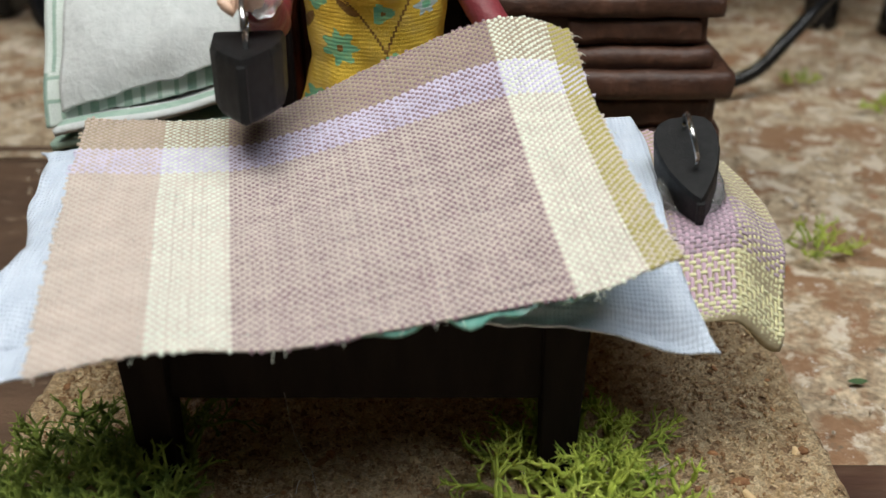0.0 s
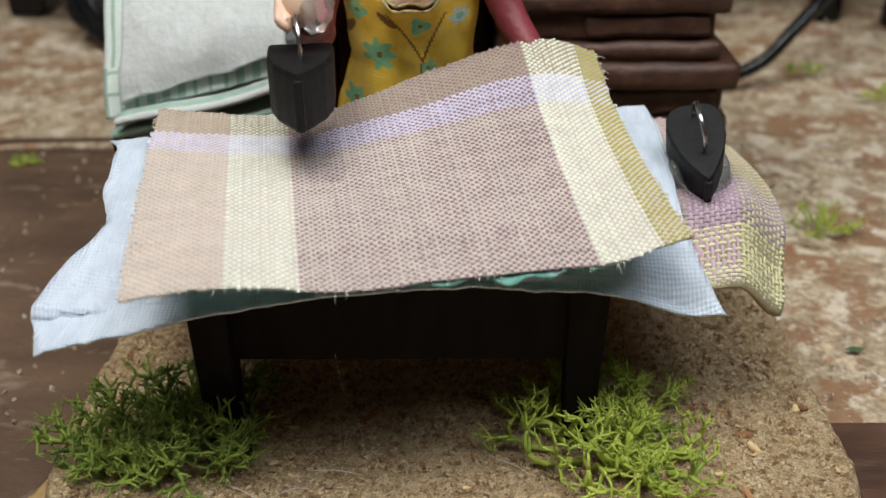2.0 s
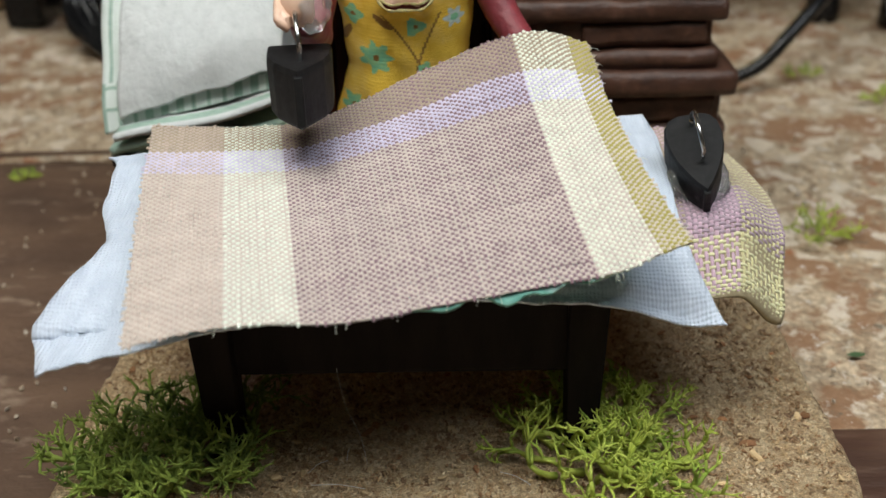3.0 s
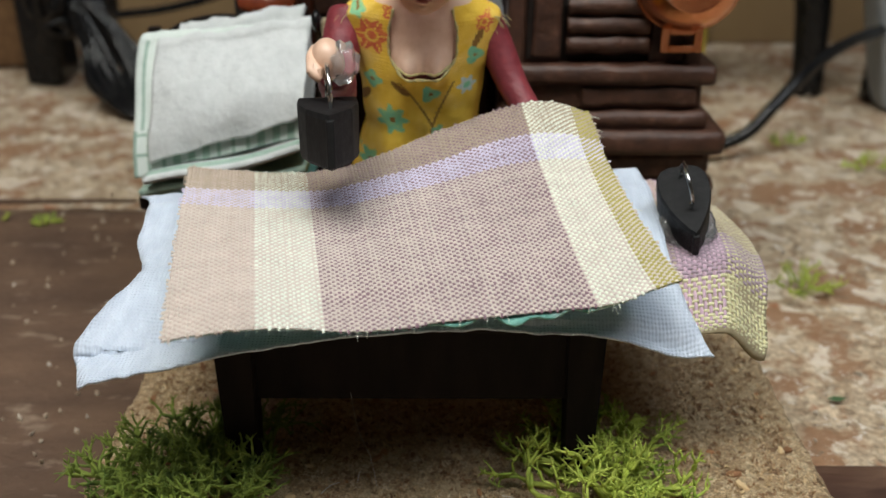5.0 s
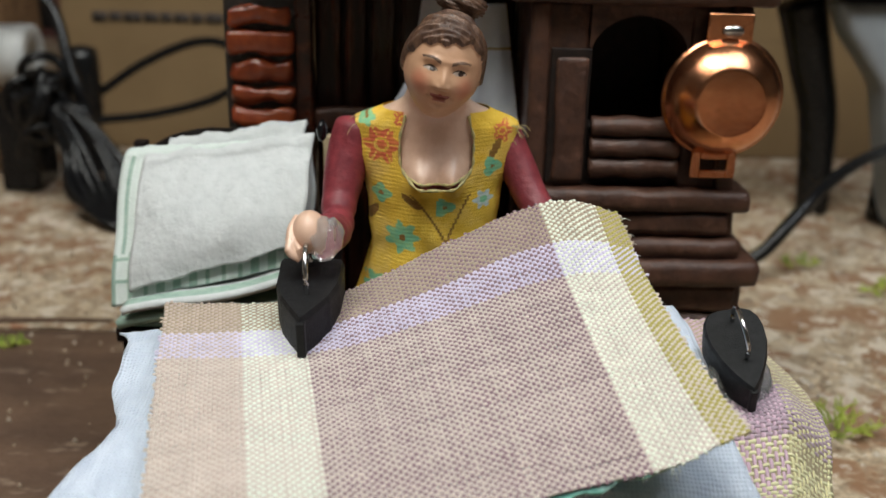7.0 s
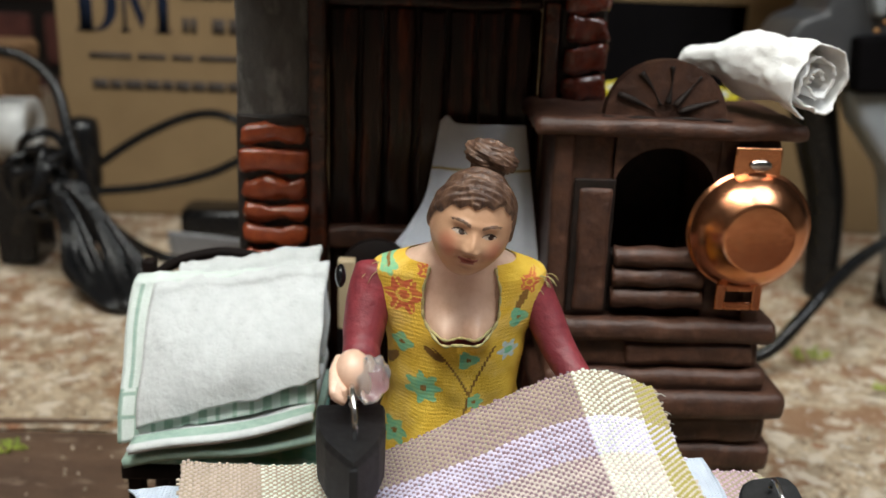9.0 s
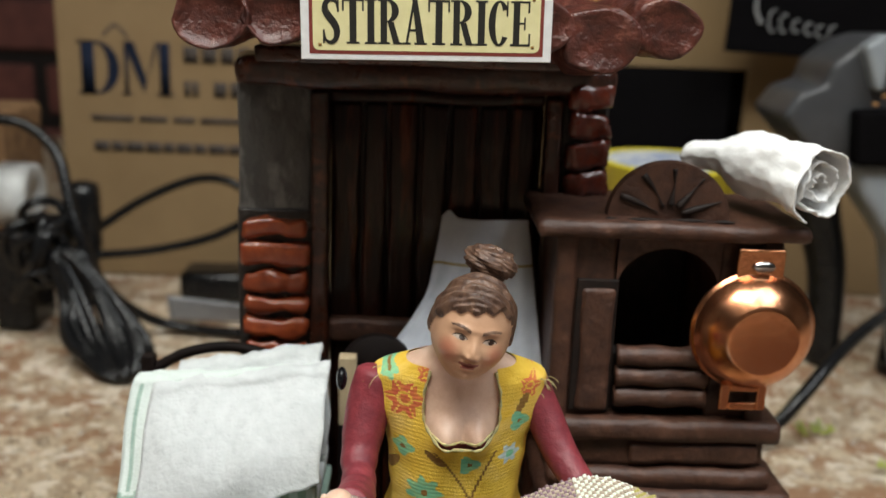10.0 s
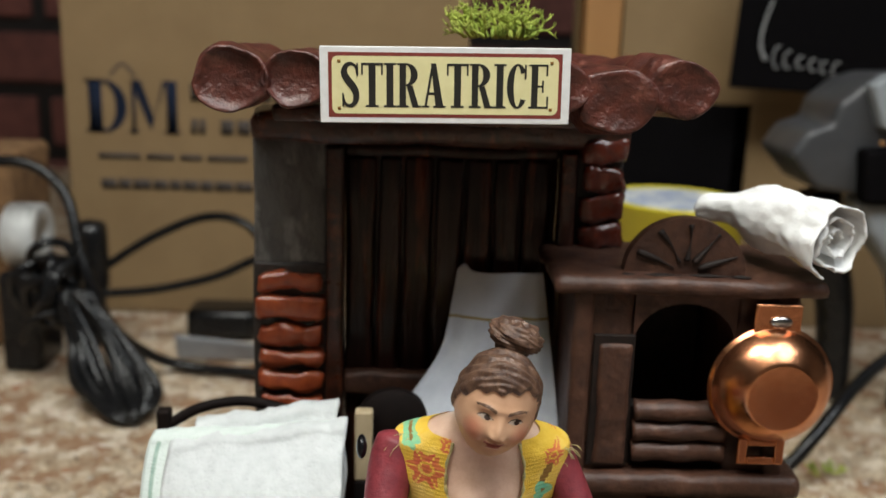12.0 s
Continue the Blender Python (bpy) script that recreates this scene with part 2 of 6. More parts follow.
M_TAN = mat("painted_tan_skin", (0.58, 0.345, 0.215), (0.50, 0.28, 0.165), 0.45, 150, bump=0.25, bump_scale=700, coat=0.12)
M_FRAY = mat("frayed_yellow_hem", (0.60, 0.48, 0.20), (0.36, 0.36, 0.20), 0.9, 700, bump=0.8, bump_scale=2500)
M_LIP = mat("painted_lips", (0.36, 0.1, 0.075), None, 0.4, 400, bump=0.1)
M_EYE = mat("painted_eye", (0.035, 0.016, 0.01), None, 0.35, 400, bump=0)
M_EYEW = mat("painted_eye_white", (0.46, 0.37, 0.30), None, 0.4, 400, bump=0)
M_HAIR = mat("painted_brown_hair", (0.16, 0.088, 0.056), (0.07, 0.036, 0.024), 0.42, 500, (0.4, 0.6), 0.9, 700, 0.0008, stretch=(1, 1, 0.5))
M_SLEEVE = mat("painted_red_sleeve", (0.25, 0.035, 0.045), (0.15, 0.02, 0.03), 0.55, 250, bump=0.7, bump_scale=380, depth=0.0006, coat=0.04)
M_YELLOW = mat("yellow_ribbed_cotton", (0.86, 0.57, 0.07), (0.78, 0.48, 0.04), 0.88, 300, bump=0.7, bump_scale=2500, third=(0.86, 0.60, 0.16), third_scale=110)
M_ATEAL = mat("teal_print", (0.16, 0.50, 0.32), (0.34, 0.58, 0.26), 0.85, 500)
M_ARED = mat("red_print", (0.66, 0.12, 0.06), (0.75, 0.26, 0.06), 0.85, 700)
M_ABRN = mat("brown_print", (0.30, 0.15, 0.03), None, 0.85, 500)
M_AWHT = mat("blue_white_print", (0.55, 0.66, 0.62), None, 0.85, 500)
M_CARD = mat("brown_cardboard", (0.2244, 0.1462, 0.068), (0.2006, 0.1292, 0.05984), 0.8, 25, bump=0.3, bump_scale=300, third=(0.21, 0.135, 0.06), third_scale=8)
M_NAVY = mat("navy_print", (0.016, 0.021, 0.038), None, 0.95, 200, bump=0.0, spec=0.0)
M_GREYPR = mat("grey_print", (0.075, 0.062, 0.055), None, 0.9, 200, spec=0.1)
M_WALL = mat("room_wall_paint", (0.55, 0.53, 0.5), (0.5, 0.48, 0.45), 0.85, 4, bump=0.2, bump_scale=120)
M_WBRICK = mat("red_wall_brick", (0.12, 0.036, 0.0264), (0.076, 0.024, 0.0184), 0.85, 60, bump=0.8, bump_scale=200, depth=0.002, spread=0.3)
M_WMORT = mat("dark_wall_mortar", (0.03, 0.026, 0.025), None, 0.9, 60, bump=0.6)
M_BLACK = mat("black_plastic", (0.006, 0.006, 0.007), (0.010, 0.010, 0.010), 0.22, 150, bump=0.1, spec=0.28)
M_DARK = mat("dull_black", (0.0045, 0.004, 0.0045), None, 0.95, 200, spec=0.03)
M_GREY = mat("grey_plastic", (0.055, 0.057, 0.061), (0.040, 0.041, 0.045), 0.36, 60, bump=0.15, bump_scale=400)
M_GREYFIN = mat("blue_grey_plastic", (0.26, 0.285, 0.305), (0.21, 0.23, 0.25), 0.4, 60, bump=0.1)
M_LIGHTGR = mat("pale_grey_plastic", (0.56, 0.57, 0.56), None, 0.4, 100)
M_TINY = mat("yellow_tin", (0.62, 0.52, 0.03), (0.55, 0.47, 0.03), 0.4, 60, bump=0.05)
M_TINB = mat("blue_white_tin_band", (0.30, 0.36, 0.50), (0.6, 0.62, 0.62), 0.4, 90, (0.45, 0.55), 0.05)
M_TIMBER = mat("orange_timber", (0.36, 0.18, 0.06), (0.28, 0.13, 0.04), 0.6, 40, stretch=(1, 1, 0.1))
M_CORK = mat("cork_block", (0.22, 0.12, 0.05), (0.12, 0.06, 0.025), 0.9, 120, bump=0.9, bump_scale=350, depth=0.002)
M_SLIP = mat("grey_paper_slip", (0.33, 0.34, 0.36), None, 0.8, 100)
M_LAMP = bpy.data.materials.new("lamp_diffuser")
M_LAMP.use_nodes = True
M_LAMP.node_tree.nodes["Principled BSDF"].inputs["Emission Color"].default_value = (1, 0.97, 0.92, 1)
M_LAMP.node_tree.nodes["Principled BSDF"].inputs["Emission Strength"].default_value = 6.0


# ---- mesh helpers ----
def mesh_ob(name, verts, faces, mats, index=None, parent=None, smooth=True, label=""):
    me = bpy.data.meshes.new(name)
    me.from_pydata([tuple(v) for v in verts], [], [tuple(f) for f in faces])
    for m in (mats if isinstance(mats, (list, tuple)) else [mats]):
        me.materials.append(m)
    if index is not None:
        me.polygons.foreach_set("material_index", np.array(index, dtype=np.int32))
    me.polygons.foreach_set("use_smooth", np.full(len(me.polygons), smooth))
    me.update()
    ob = new(name, me)
    ob.parent = parent
    if label:
        ob["label"] = label
    return ob


def part(name, bm, material, parent=None, label="", smooth=False):
    me = bpy.data.meshes.new(name)
    bmesh.ops.recalc_face_normals(bm, faces=bm.faces)
    bm.to_mesh(me)
    bm.free()
    for m in (material if isinstance(material, (list, tuple)) else [material]):
        me.materials.append(m)
    if smooth:
        me.polygons.foreach_set("use_smooth", np.full(len(me.polygons), True))
    ob = new(name, me)
    ob.parent = parent
    if label:
        ob["label"] = label
    return ob


def thing(name, label, category, at=(0, 0, 0), group="", kind=""):
    ob = new(name)
    ob.location = at
    ob.empty_display_size = 0.01
    return tagged(ob, label, category, group, kind)


def box(bm, lo, hi, bevel=0.0006, rough=0.0, mi=0, cuts=0):
    """A bevelled block between two corners, its surface roughened by hand work."""
    vs = bmesh.ops.create_cube(bm, size=1)["verts"]
    lo, hi = Vector(lo), Vector(hi)
    for v in vs:
        v.co = Vector([lo[i] + (v.co[i] + 0.5) * (hi[i] - lo[i]) for i in range(3)])
    faces = list({f for v in vs for f in v.link_faces})
    if bevel:
        es = list({e for v in vs for e in v.link_edges})
        r = bmesh.ops.bevel(bm, geom=es, offset=bevel, segments=2, affect="EDGES", profile=0.6)
        faces = list(set(r["faces"]) | {f for f in faces if f.is_valid})
    if cuts:
        es = list({e for f in faces for e in f.edges if e.calc_length() > bevel * 3})
        r = bmesh.ops.subdivide_edges(bm, edges=es, cuts=cuts, use_grid_fill=True)
        seen, stack = set(faces), [f for f in faces if f.is_valid]
        faces = set()
        while stack:
            f = stack.pop()
            if f in faces or not f.is_valid:
                continue
            faces.add(f)
            for e in f.edges:
                stack.extend(e.link_faces)
    fs = [f for f in faces if f.is_valid]
    for f in fs:
        f.material_index = mi
        f.smooth = True
    if rough:
        for v in {v for f in fs for v in f.verts}:
            v.co += rough * noise.noise_vector(v.co * 160)
    return fs


def block(name, lo, hi, material, parent=None, bevel=0.0006, rough=0.0, cuts=0, label=""):
    bm = bmesh.new()
    box(bm, lo, hi, bevel, rough, 0, cuts)
    return part(name, bm, material, parent, label)


def smooth_path(pts, n=8):
    pts = [Vector(p) for p in pts]
    out = []
    for i in range(len(pts) - 1):
        a, b, c, d = pts[max(i - 1, 0)], pts[i], pts[i + 1], pts[min(i + 2, len(pts) - 1)]
        for k in range(n):
            t = k / n
            out.append(0.5 * ((2 * b) + (c - a) * t + (2 * a - 5 * b + 4 * c - d) * t * t + (3 * b - a - 3 * c + d) * t ** 3))
    out.append(pts[-1])
    return out


def tube_data(path, radius, sides=8, verts=None, faces=None, flat=1.0):
    """Adds a tube along path to verts and faces; radius may be a function of 0..1."""
    verts = [] if verts is None else verts
    faces = [] if faces is None else faces
    base = len(verts)
    n = len(path)
    up = Vector((0, 0, 1))
    for i, p in enumerate(path):
        d = (path[min(i + 1, n - 1)] - path[max(i - 1, 0)])
        d = d.normalized() if d.length > 0 else up
        s = d.cross(up)
        s = s.normalized() if s.length > 1e-4 else Vector((1, 0, 0))
        q = s.cross(d)
        r = radius(i / max(n - 1, 1)) if callable(radius) else radius
        for k in range(sides):
            a = 2 * math.pi * k / sides
            verts.append(p + s * math.cos(a) * r + q * math.sin(a) * r * flat)
    for i in range(n - 1):
        for k in range(sides):
            a, b = base + i * sides + k, base + i * sides + (k + 1) % sides
            faces.append((a, b, b + sides, a + sides))
    faces.append(tuple(base + k for k in reversed(range(sides))))
    faces.append(tuple(base + (n - 1) * sides + k for k in range(sides)))
    return verts, faces


def tube(name, pts, radius, material, parent=None, sides=8, n=8, label="", flat=1.0):
    v, f = tube_data(smooth_path(pts, n), radius, sides, flat=flat)
    return mesh_ob(name, v, f, material, parent=parent, label=label)


def lathe(profile, segs=48):
    """Verts and faces of a profile (radius, height) turned about z."""
    v, f = [], []
    for r, h in profile:
        for k in range(segs):
            a = 2 * math.pi * k / segs
            v.append(Vector((r * math.cos(a), r * math.sin(a), h)))
    for i in range(len(profile) - 1):
        for k in range(segs):
            a, b = i * segs + k, i * segs + (k + 1) % segs
            f.append((a, b, b + segs, a + segs))
    f.append(tuple(reversed(range(segs))))
    f.append(tuple((len(profile) - 1) * segs + k for k in range(segs)))
    return v, f


def sheet(name, fn, nu, nv, thick, mats, index=None, parent=None, label=""):
    """A cloth: the surface fn(u, v), with thickness towards its back and closed edges."""
    top = [[Vector(fn(i / nu, j / nv)) for j in range(nv + 1)] for i in range(nu + 1)]
    verts, faces, idx = [], [], []
    for i in range(nu + 1):
        for j in range(nv + 1):
            verts.append(top[i][j])
    off = len(verts)
    for i in range(nu + 1):
        for j in range(nv + 1):
            du = top[min(i + 1, nu)][j] - top[max(i - 1, 0)][j]
            dv = top[i][min(j + 1, nv)] - top[i][max(j - 1, 0)]
            nn = du.cross(dv)
            nn = nn.normalized() if nn.length > 0 else Vector((0, 0, 1))
            verts.append(top[i][j] - nn * thick)
    w = nv + 1
    for i in range(nu):
        for j in range(nv):
            a = i * w + j
            m = index((i + 0.5) / nu, (j + 0.5) / nv) if index else 0
            faces.append((a, a + w, a + w + 1, a + 1))
            faces.append((off + a, off + a + 1, off + a + w + 1, off + a + w))
            idx += [m, m]
    for i in range(nu):
        for a, b in ((i * w, (i + 1) * w), ((i + 1) * w + nv, i * w + nv)):
            faces.append((b, a, off + a, off + b))
            idx.append(index((i + 0.5) / nu, 0.5) if index else 0)
    for j in range(nv):
        for a, b in ((j + 1, j), (nu * w + j, nu * w + j + 1)):
            faces.append((b, a, off + a, off + b))
            idx.append(index(0.5, (j + 0.5) / nv) if index else 0)
    return mesh_ob(name, verts, faces, mats, idx, parent, True, label)


def ss(a, b, x):
    t = min(max((x - a) / (b - a), 0), 1)
    return t * t * (3 - 2 * t)


def lerp(a, b, t):
    return a + (b - a) * t


# ---- the room ----
def ground_height(x, y):
    near = math.exp(-(((x) / 0.6) ** 2 + ((y - 0.35) / 0.6) ** 2))
    p = Vector((x, y, 0))
    return near * (0.0014 * noise.fractal(p * 55, 0.8, 2.0, 4) - 0.0012)


def room():
    xs = np.concatenate([np.linspace(-2.2, -0.6, 5)[:-1], np.linspace(-0.6, 0.6, 220), np.linspace(0.6, 2.2, 5)[1:]])
    ys = np.concatenate([np.linspace(-1.6, -0.1, 5)[:-1], np.linspace(-0.1, 0.95, 190), np.linspace(0.95, 1.2, 3)[1:]])
    v = [(x, y, ground_height(x, y)) for x in xs for y in ys]
    w = len(ys)
    f = [(i * w + j, (i + 1) * w + j, (i + 1) * w + j + 1, i * w + j + 1) for i in range(len(xs) - 1) for j in range(w - 1)]
    tagged(mesh_ob("ground", v, f, M_STONE), "speckled tan, white and rust stone ground sheet", "ground", kind="structure")
    for name, lo, hi in (("wall_west", (-2.3, -1.7, -0.1), (-2.2, 1.3, 1.4)), ("wall_east", (2.2, -1.7, -0.1), (2.3, 1.3, 1.4)),
                         ("wall_south", (-2.2, -1.7, -0.1), (2.2, -1.6, 1.4))):
        tagged(block(name, lo, hi, M_WALL, bevel=0), "plain pale painted room wall", "wall", kind="structure")
    tagged(block("ceiling", (-2.3, -1.7, 1.4), (2.3, 1.3, 1.5), M_WALL, bevel=0), "plain pale ceiling above the display", "ceiling", kind="structure")
    lamp = thing("hanging_lamp", "white rectangular hanging lamp with a lit diffuser", "lamp", (-0.30, -0.09, 0.92))
    block("housing", (-0.28, -0.18, 0.0), (0.28, 0.18, 0.04), M_LIGHTGR, lamp, 0.004)
    block("rod", (-0.006, -0.006, 0.04), (0.006, 0.006, 0.5), M_LIGHTGR, lamp, 0)
    block("diffuser", (-0.25, -0.15, -0.02), (0.25, 0.15, -0.001), M_LAMP, lamp, 0.004)


room()

# boards lying on the ground
tagged(block("brown_board", (-0.62, -0.3, -0.002), (-0.075, 0.333, 0.0015), M_BOARD, bevel=0.001, rough=0.0006, cuts=24),
       "worn dark brown board lying on the ground", "board")
tagged(block("dark_plank", (0.086, -0.2, -0.002), (0.6, 0.163, 0.0022), M_PLANK, bevel=0.001, rough=0.0008, cuts=24),
       "dark red-brown grooved wooden plank on the ground", "plank")
tagged(tube("twig", [(-0.235, 0.331, 0.004), (-0.2, 0.3335, 0.0045), (-0.17, 0.336, 0.004), (-0.14, 0.3365, 0.004)], lambda t: 0.0017 * (1 - 0.5 * t), M_BOARD, sides=7),
       "thin dark twig lying along the board", "twig")


# ---- chip base ----
def chip_base():
    base = thing("display_base", "rounded tan cork chip base under the ironing scene", "base")
    x0, x1, y0, y1, r, z = -0.094, 0.0825, 0.118, 0.335, 0.02, 0.012
    ring = []
    for cx, cy, a0 in ((x1 - r, y0 + r, -90), (x1 - r, y1 - r, 0), (x0 + r, y1 - r, 90), (x0 + r, y0 + r, 180)):
        for k in range(9):
            a = radians(a0 + k * 11.25)
            ring.append(Vector((cx + r * math.cos(a), cy + r * math.sin(a), 0)))
    dense = []
    for i, p in enumerate(ring):
        q = ring[(i + 1) % len(ring)]
        m = max(1, int((q - p).length / 0.0025))
        dense += [p.lerp(q, k / m) for k in range(m)]
    c = Vector(((x0 + x1) / 2, (y0 + y1) / 2, 0))
    n = len(dense)
    verts, faces = [], []
    rings = [(1.0, 0.0006), (1.004, 0.004), (1.004, 0.009), (0.996, 0.0115)] + [(s, z) for s in np.linspace(0.985, 0.02, 60)]
    for s, h in rings:
        for p in dense:
            q = c + (p - c) * s
            q.z = h
            amp = 0.0009 if h > 0.001 else 0
            q += amp * noise.noise_vector(q * 420) + amp * 0.8 * noise.noise_vector(q * 1100)
            verts.append(q)
    for i in range(len(rings) - 1):
        for k in range(n):
            a, b = i * n + k, i * n + (k + 1) % n
            faces.append((a, b, b + n, a + n))
    faces.append(tuple((len(rings) - 1) * n + k for k in range(n)))
    mesh_ob("slab", verts, faces, M_BASE, parent=base)
    rnd = random.Random(5)
    shapes = []
    for s in range(5):
        bm = bmesh.new()
        bmesh.ops.create_icosphere(bm, subdivisions=1, radius=1)
        for v in bm.verts:
            v.co = Vector((v.co.x * 0.0016, v.co.y * 0.0010, v.co.z * 0.0006)) * (0.8 + 0.5 * rnd.random())
        me = bpy.data.meshes.new("chip")
        bm.to_mesh(me)
        bm.free()
        me.materials.append(M_CHIPRED if s in (1, 3) else M_CHIP)
        shapes.append(me)
    for k in range(290):
        x, y = rnd.uniform(x0 + 0.004, x1 - 0.004), rnd.uniform(y0 + 0.003, y0 + 0.11)
        ob = new("chip", shapes[k % 5])
        ob.parent = base
        s = rnd.uniform(0.3, 0.8) if k % 9 else rnd.uniform(0.9, 1.3)
        ob.matrix_basis = pose(x, y, z + 0.0004, rnd.uniform(-30, 30), rnd.uniform(-30, 30), rnd.uniform(0, 360)) @ Matrix.Scale(s, 4)

    for k in range(9):
        x, y, a = rnd.uniform(-0.06, 0.05), rnd.uniform(0.122, 0.150), rnd.uniform(0, 3.1)
        L = rnd.uniform(0.003, 0.008)
        dx, dy = L * math.cos(a), L * 0.5 * math.sin(a)
        tube("fibre", [(x - dx, y - dy, z + 0.0012), (x, y, z + 0.0020), (x + dx, y + dy, z + 0.0013)], 0.00007, M_PAPER, base, 5, 4)


chip_base()


# ---- ironing table ----
def table():
    t = thing("ironing_table", "dark stained wooden table under the ironing cloths", "table", (0, 0, 0.012))
    zt = 0.0405
    block("tabletop", (-0.0605, 0.1445, zt), (0.0273, 0.190, zt + 0.004), M_TABLE, t, 0.0006)
    block("front_apron", (-0.056, 0.1462, zt - 0.0185), (0.021, 0.1492, zt - 0.0001), M_TABLE, t, 0.0004)
    for x in (-0.058, 0.0225):
        block("side_apron", (x, 0.1505, zt - 0.0185), (x + 0.003, 0.181, zt - 0.0001), M_TABLE, t, 0.0004)
    block("back_apron", (-0.056, 0.183, zt - 0.011), (0.021, 0.186, zt - 0.0001), M_TABLE, t, 0.0004)
    for x, y in ((-0.0605, 0.1425), (0.0185, 0.1445), (-0.0605, 0.181), (0.0185, 0.181)):
        bm = bmesh.new()
        box(bm, (x, y, 0.0), (x + 0.0088, y + 0.008, zt), 0.0006)
        for v in bm.verts:
            k = 1 - 0.25 * (1 - v.co.z / zt)
            v.co.x = x + 0.0044 + (v.co.x - x - 0.0044) * k
        part("leg", bm, M_TABLE, t)
    tube("fibre", [(-0.0305, 0.1455, 0.0240), (-0.0290, 0.1440, 0.0150), (-0.0262, 0.1425, 0.0080), (-0.0248, 0.1405, 0.0012)], 0.00004, M_PAPER, t, 5, 6, label="pale loose fibre hanging from the apron")


table()


# ---- plaid cloth: real warp and weft threads ----
def plaid_surface(u, v):
    """u across (0 the flat side, 1 the lifted side), v from the back edge to the front edge."""
    bx = lerp(-0.0735, 0.0282, u) - 0.0015 * ss(0.93, 1, u)
    by = 0.187 + 0.012 * ss(0.35, 0.86, u) - 0.009 * ss(0.84, 1.04, u)
    bz = 0.0758 - 0.0015 * math.sin(math.pi * min(u / 0.45, 1)) + 0.0150 * ss(0.28, 0.94, u) - 0.0014 * ss(0.86, 1.04, u)
    fx = lerp(-0.0605, 0.0395, u)
    fy = lerp(0.1105, 0.1345, u) + 0.0022 * math.sin(u * 9.0) * (1 - u) - 0.002 * math.sin(math.pi * u)
    fz = 0.0697 + 0.0006 * math.sin(u * 14) - 0.0015 * u + 0.0025 * ss(0.85, 1, u)
    s = v
    x, y, z = lerp(bx, fx, s), lerp(by, fy, s), lerp(bz, fz, s)
    z += -0.0022 * math.sin(math.pi * s) * ss(0.35, 0.9, u) + 0.0010 * math.sin(math.pi * s)
    z += 0.0006 * noise.noise(Vector((u * 6, v * 5, 2.0))) + 0.0002 * noise.noise(Vector((u * 19, v * 17, 6.0)))
    x += 0.0016 * math.sin(math.pi * s) * ss(0.7, 1, u) * -1.0
    return Vector((x, y, z))


def weave(parent, surface, warp, weft, nw, nf, seed, size=1.0):
    """Warp and weft threads that pass over and under each other on the surface; one joined mesh for each coloured band."""
    rnd = random.Random(seed)
    grid = {}

    def surf(u, v):
        key = (round(u, 5), round(v, 5))
        if key not in grid:
            grid[key] = Vector(surface(u, v))
        return grid[key]

    def thread_set(bands, count, other, along_v, name):
        lo = 0.0
        for hi, mname, col in bands:
            verts, faces = [], []
            m = bpy.data.materials.get(mname) or thread_mat(mname, col)
            for i in range(count):
                s = (i + 0.5) / count
                if not lo <= s < hi:
                    continue
                jit = rnd.uniform(-0.12, 0.12) / count
                heavy = 1.25 if mname == "olive_gold_thread" else 1.0
                rad = (0.00039 if along_v else 0.00042) * rnd.uniform(0.82, 1.10) * size * heavy
                seed_v = Vector((i * 0.73, 3.0 if along_v else 9.0, 0))
                a0, a1 = rnd.uniform(-0.008, 0.003), rnd.uniform(0.997, 1.008)
                n = other * 2
                base = len(verts)
                for k in range(n + 1):
                    q = lerp(a0, a1, k / n)
                    u, v = (s + jit, q) if along_v else (q, s + jit)
                    p = surf(u, v)
                    e = 0.002
                    du = surf(u + e, v) - surf(u - e, v)
                    dv = surf(u, v + e) - surf(u, v - e)
                    nn = dv.cross(du).normalized()
                    d = (dv if along_v else du).normalized()
                    side = d.cross(nn)
                    sign = 1 if (i % 2 == 0) == along_v else -1
                    wave = sign * math.sin(math.pi * (q * other))
                    c = p + nn * (0.00016 * wave * size + 0.00013 * (heavy - 1)) + side * (0.00013 * noise.noise(seed_v * 3 + Vector((0, 5, q * 17))))
                    r = rad * (1.0 + 0.14 * wave + 0.22 * noise.noise(seed_v + Vector((0, 0, q * 26))))
                    for ca, sa in ((1, 0), (0.5, 0.8), (-0.5, 0.8), (-1, 0), (0, -0.8)):
                        verts.append(c + side * (r * ca) + nn * (r * 0.75 * sa))
                for k in range(n):
                    for g in range(5):
                        a, b = base + k * 5 + g, base + k * 5 + (g + 1) % 5
                        faces.append((a, b, b + 5, a + 5))
            mesh_ob(name, verts, faces, m, parent=parent)["kind"] = "stuff"
            lo = hi

    thread_set(warp, nw, nf, True, "warp_band")
    thread_set(weft, nf, nw, False, "weft_band")


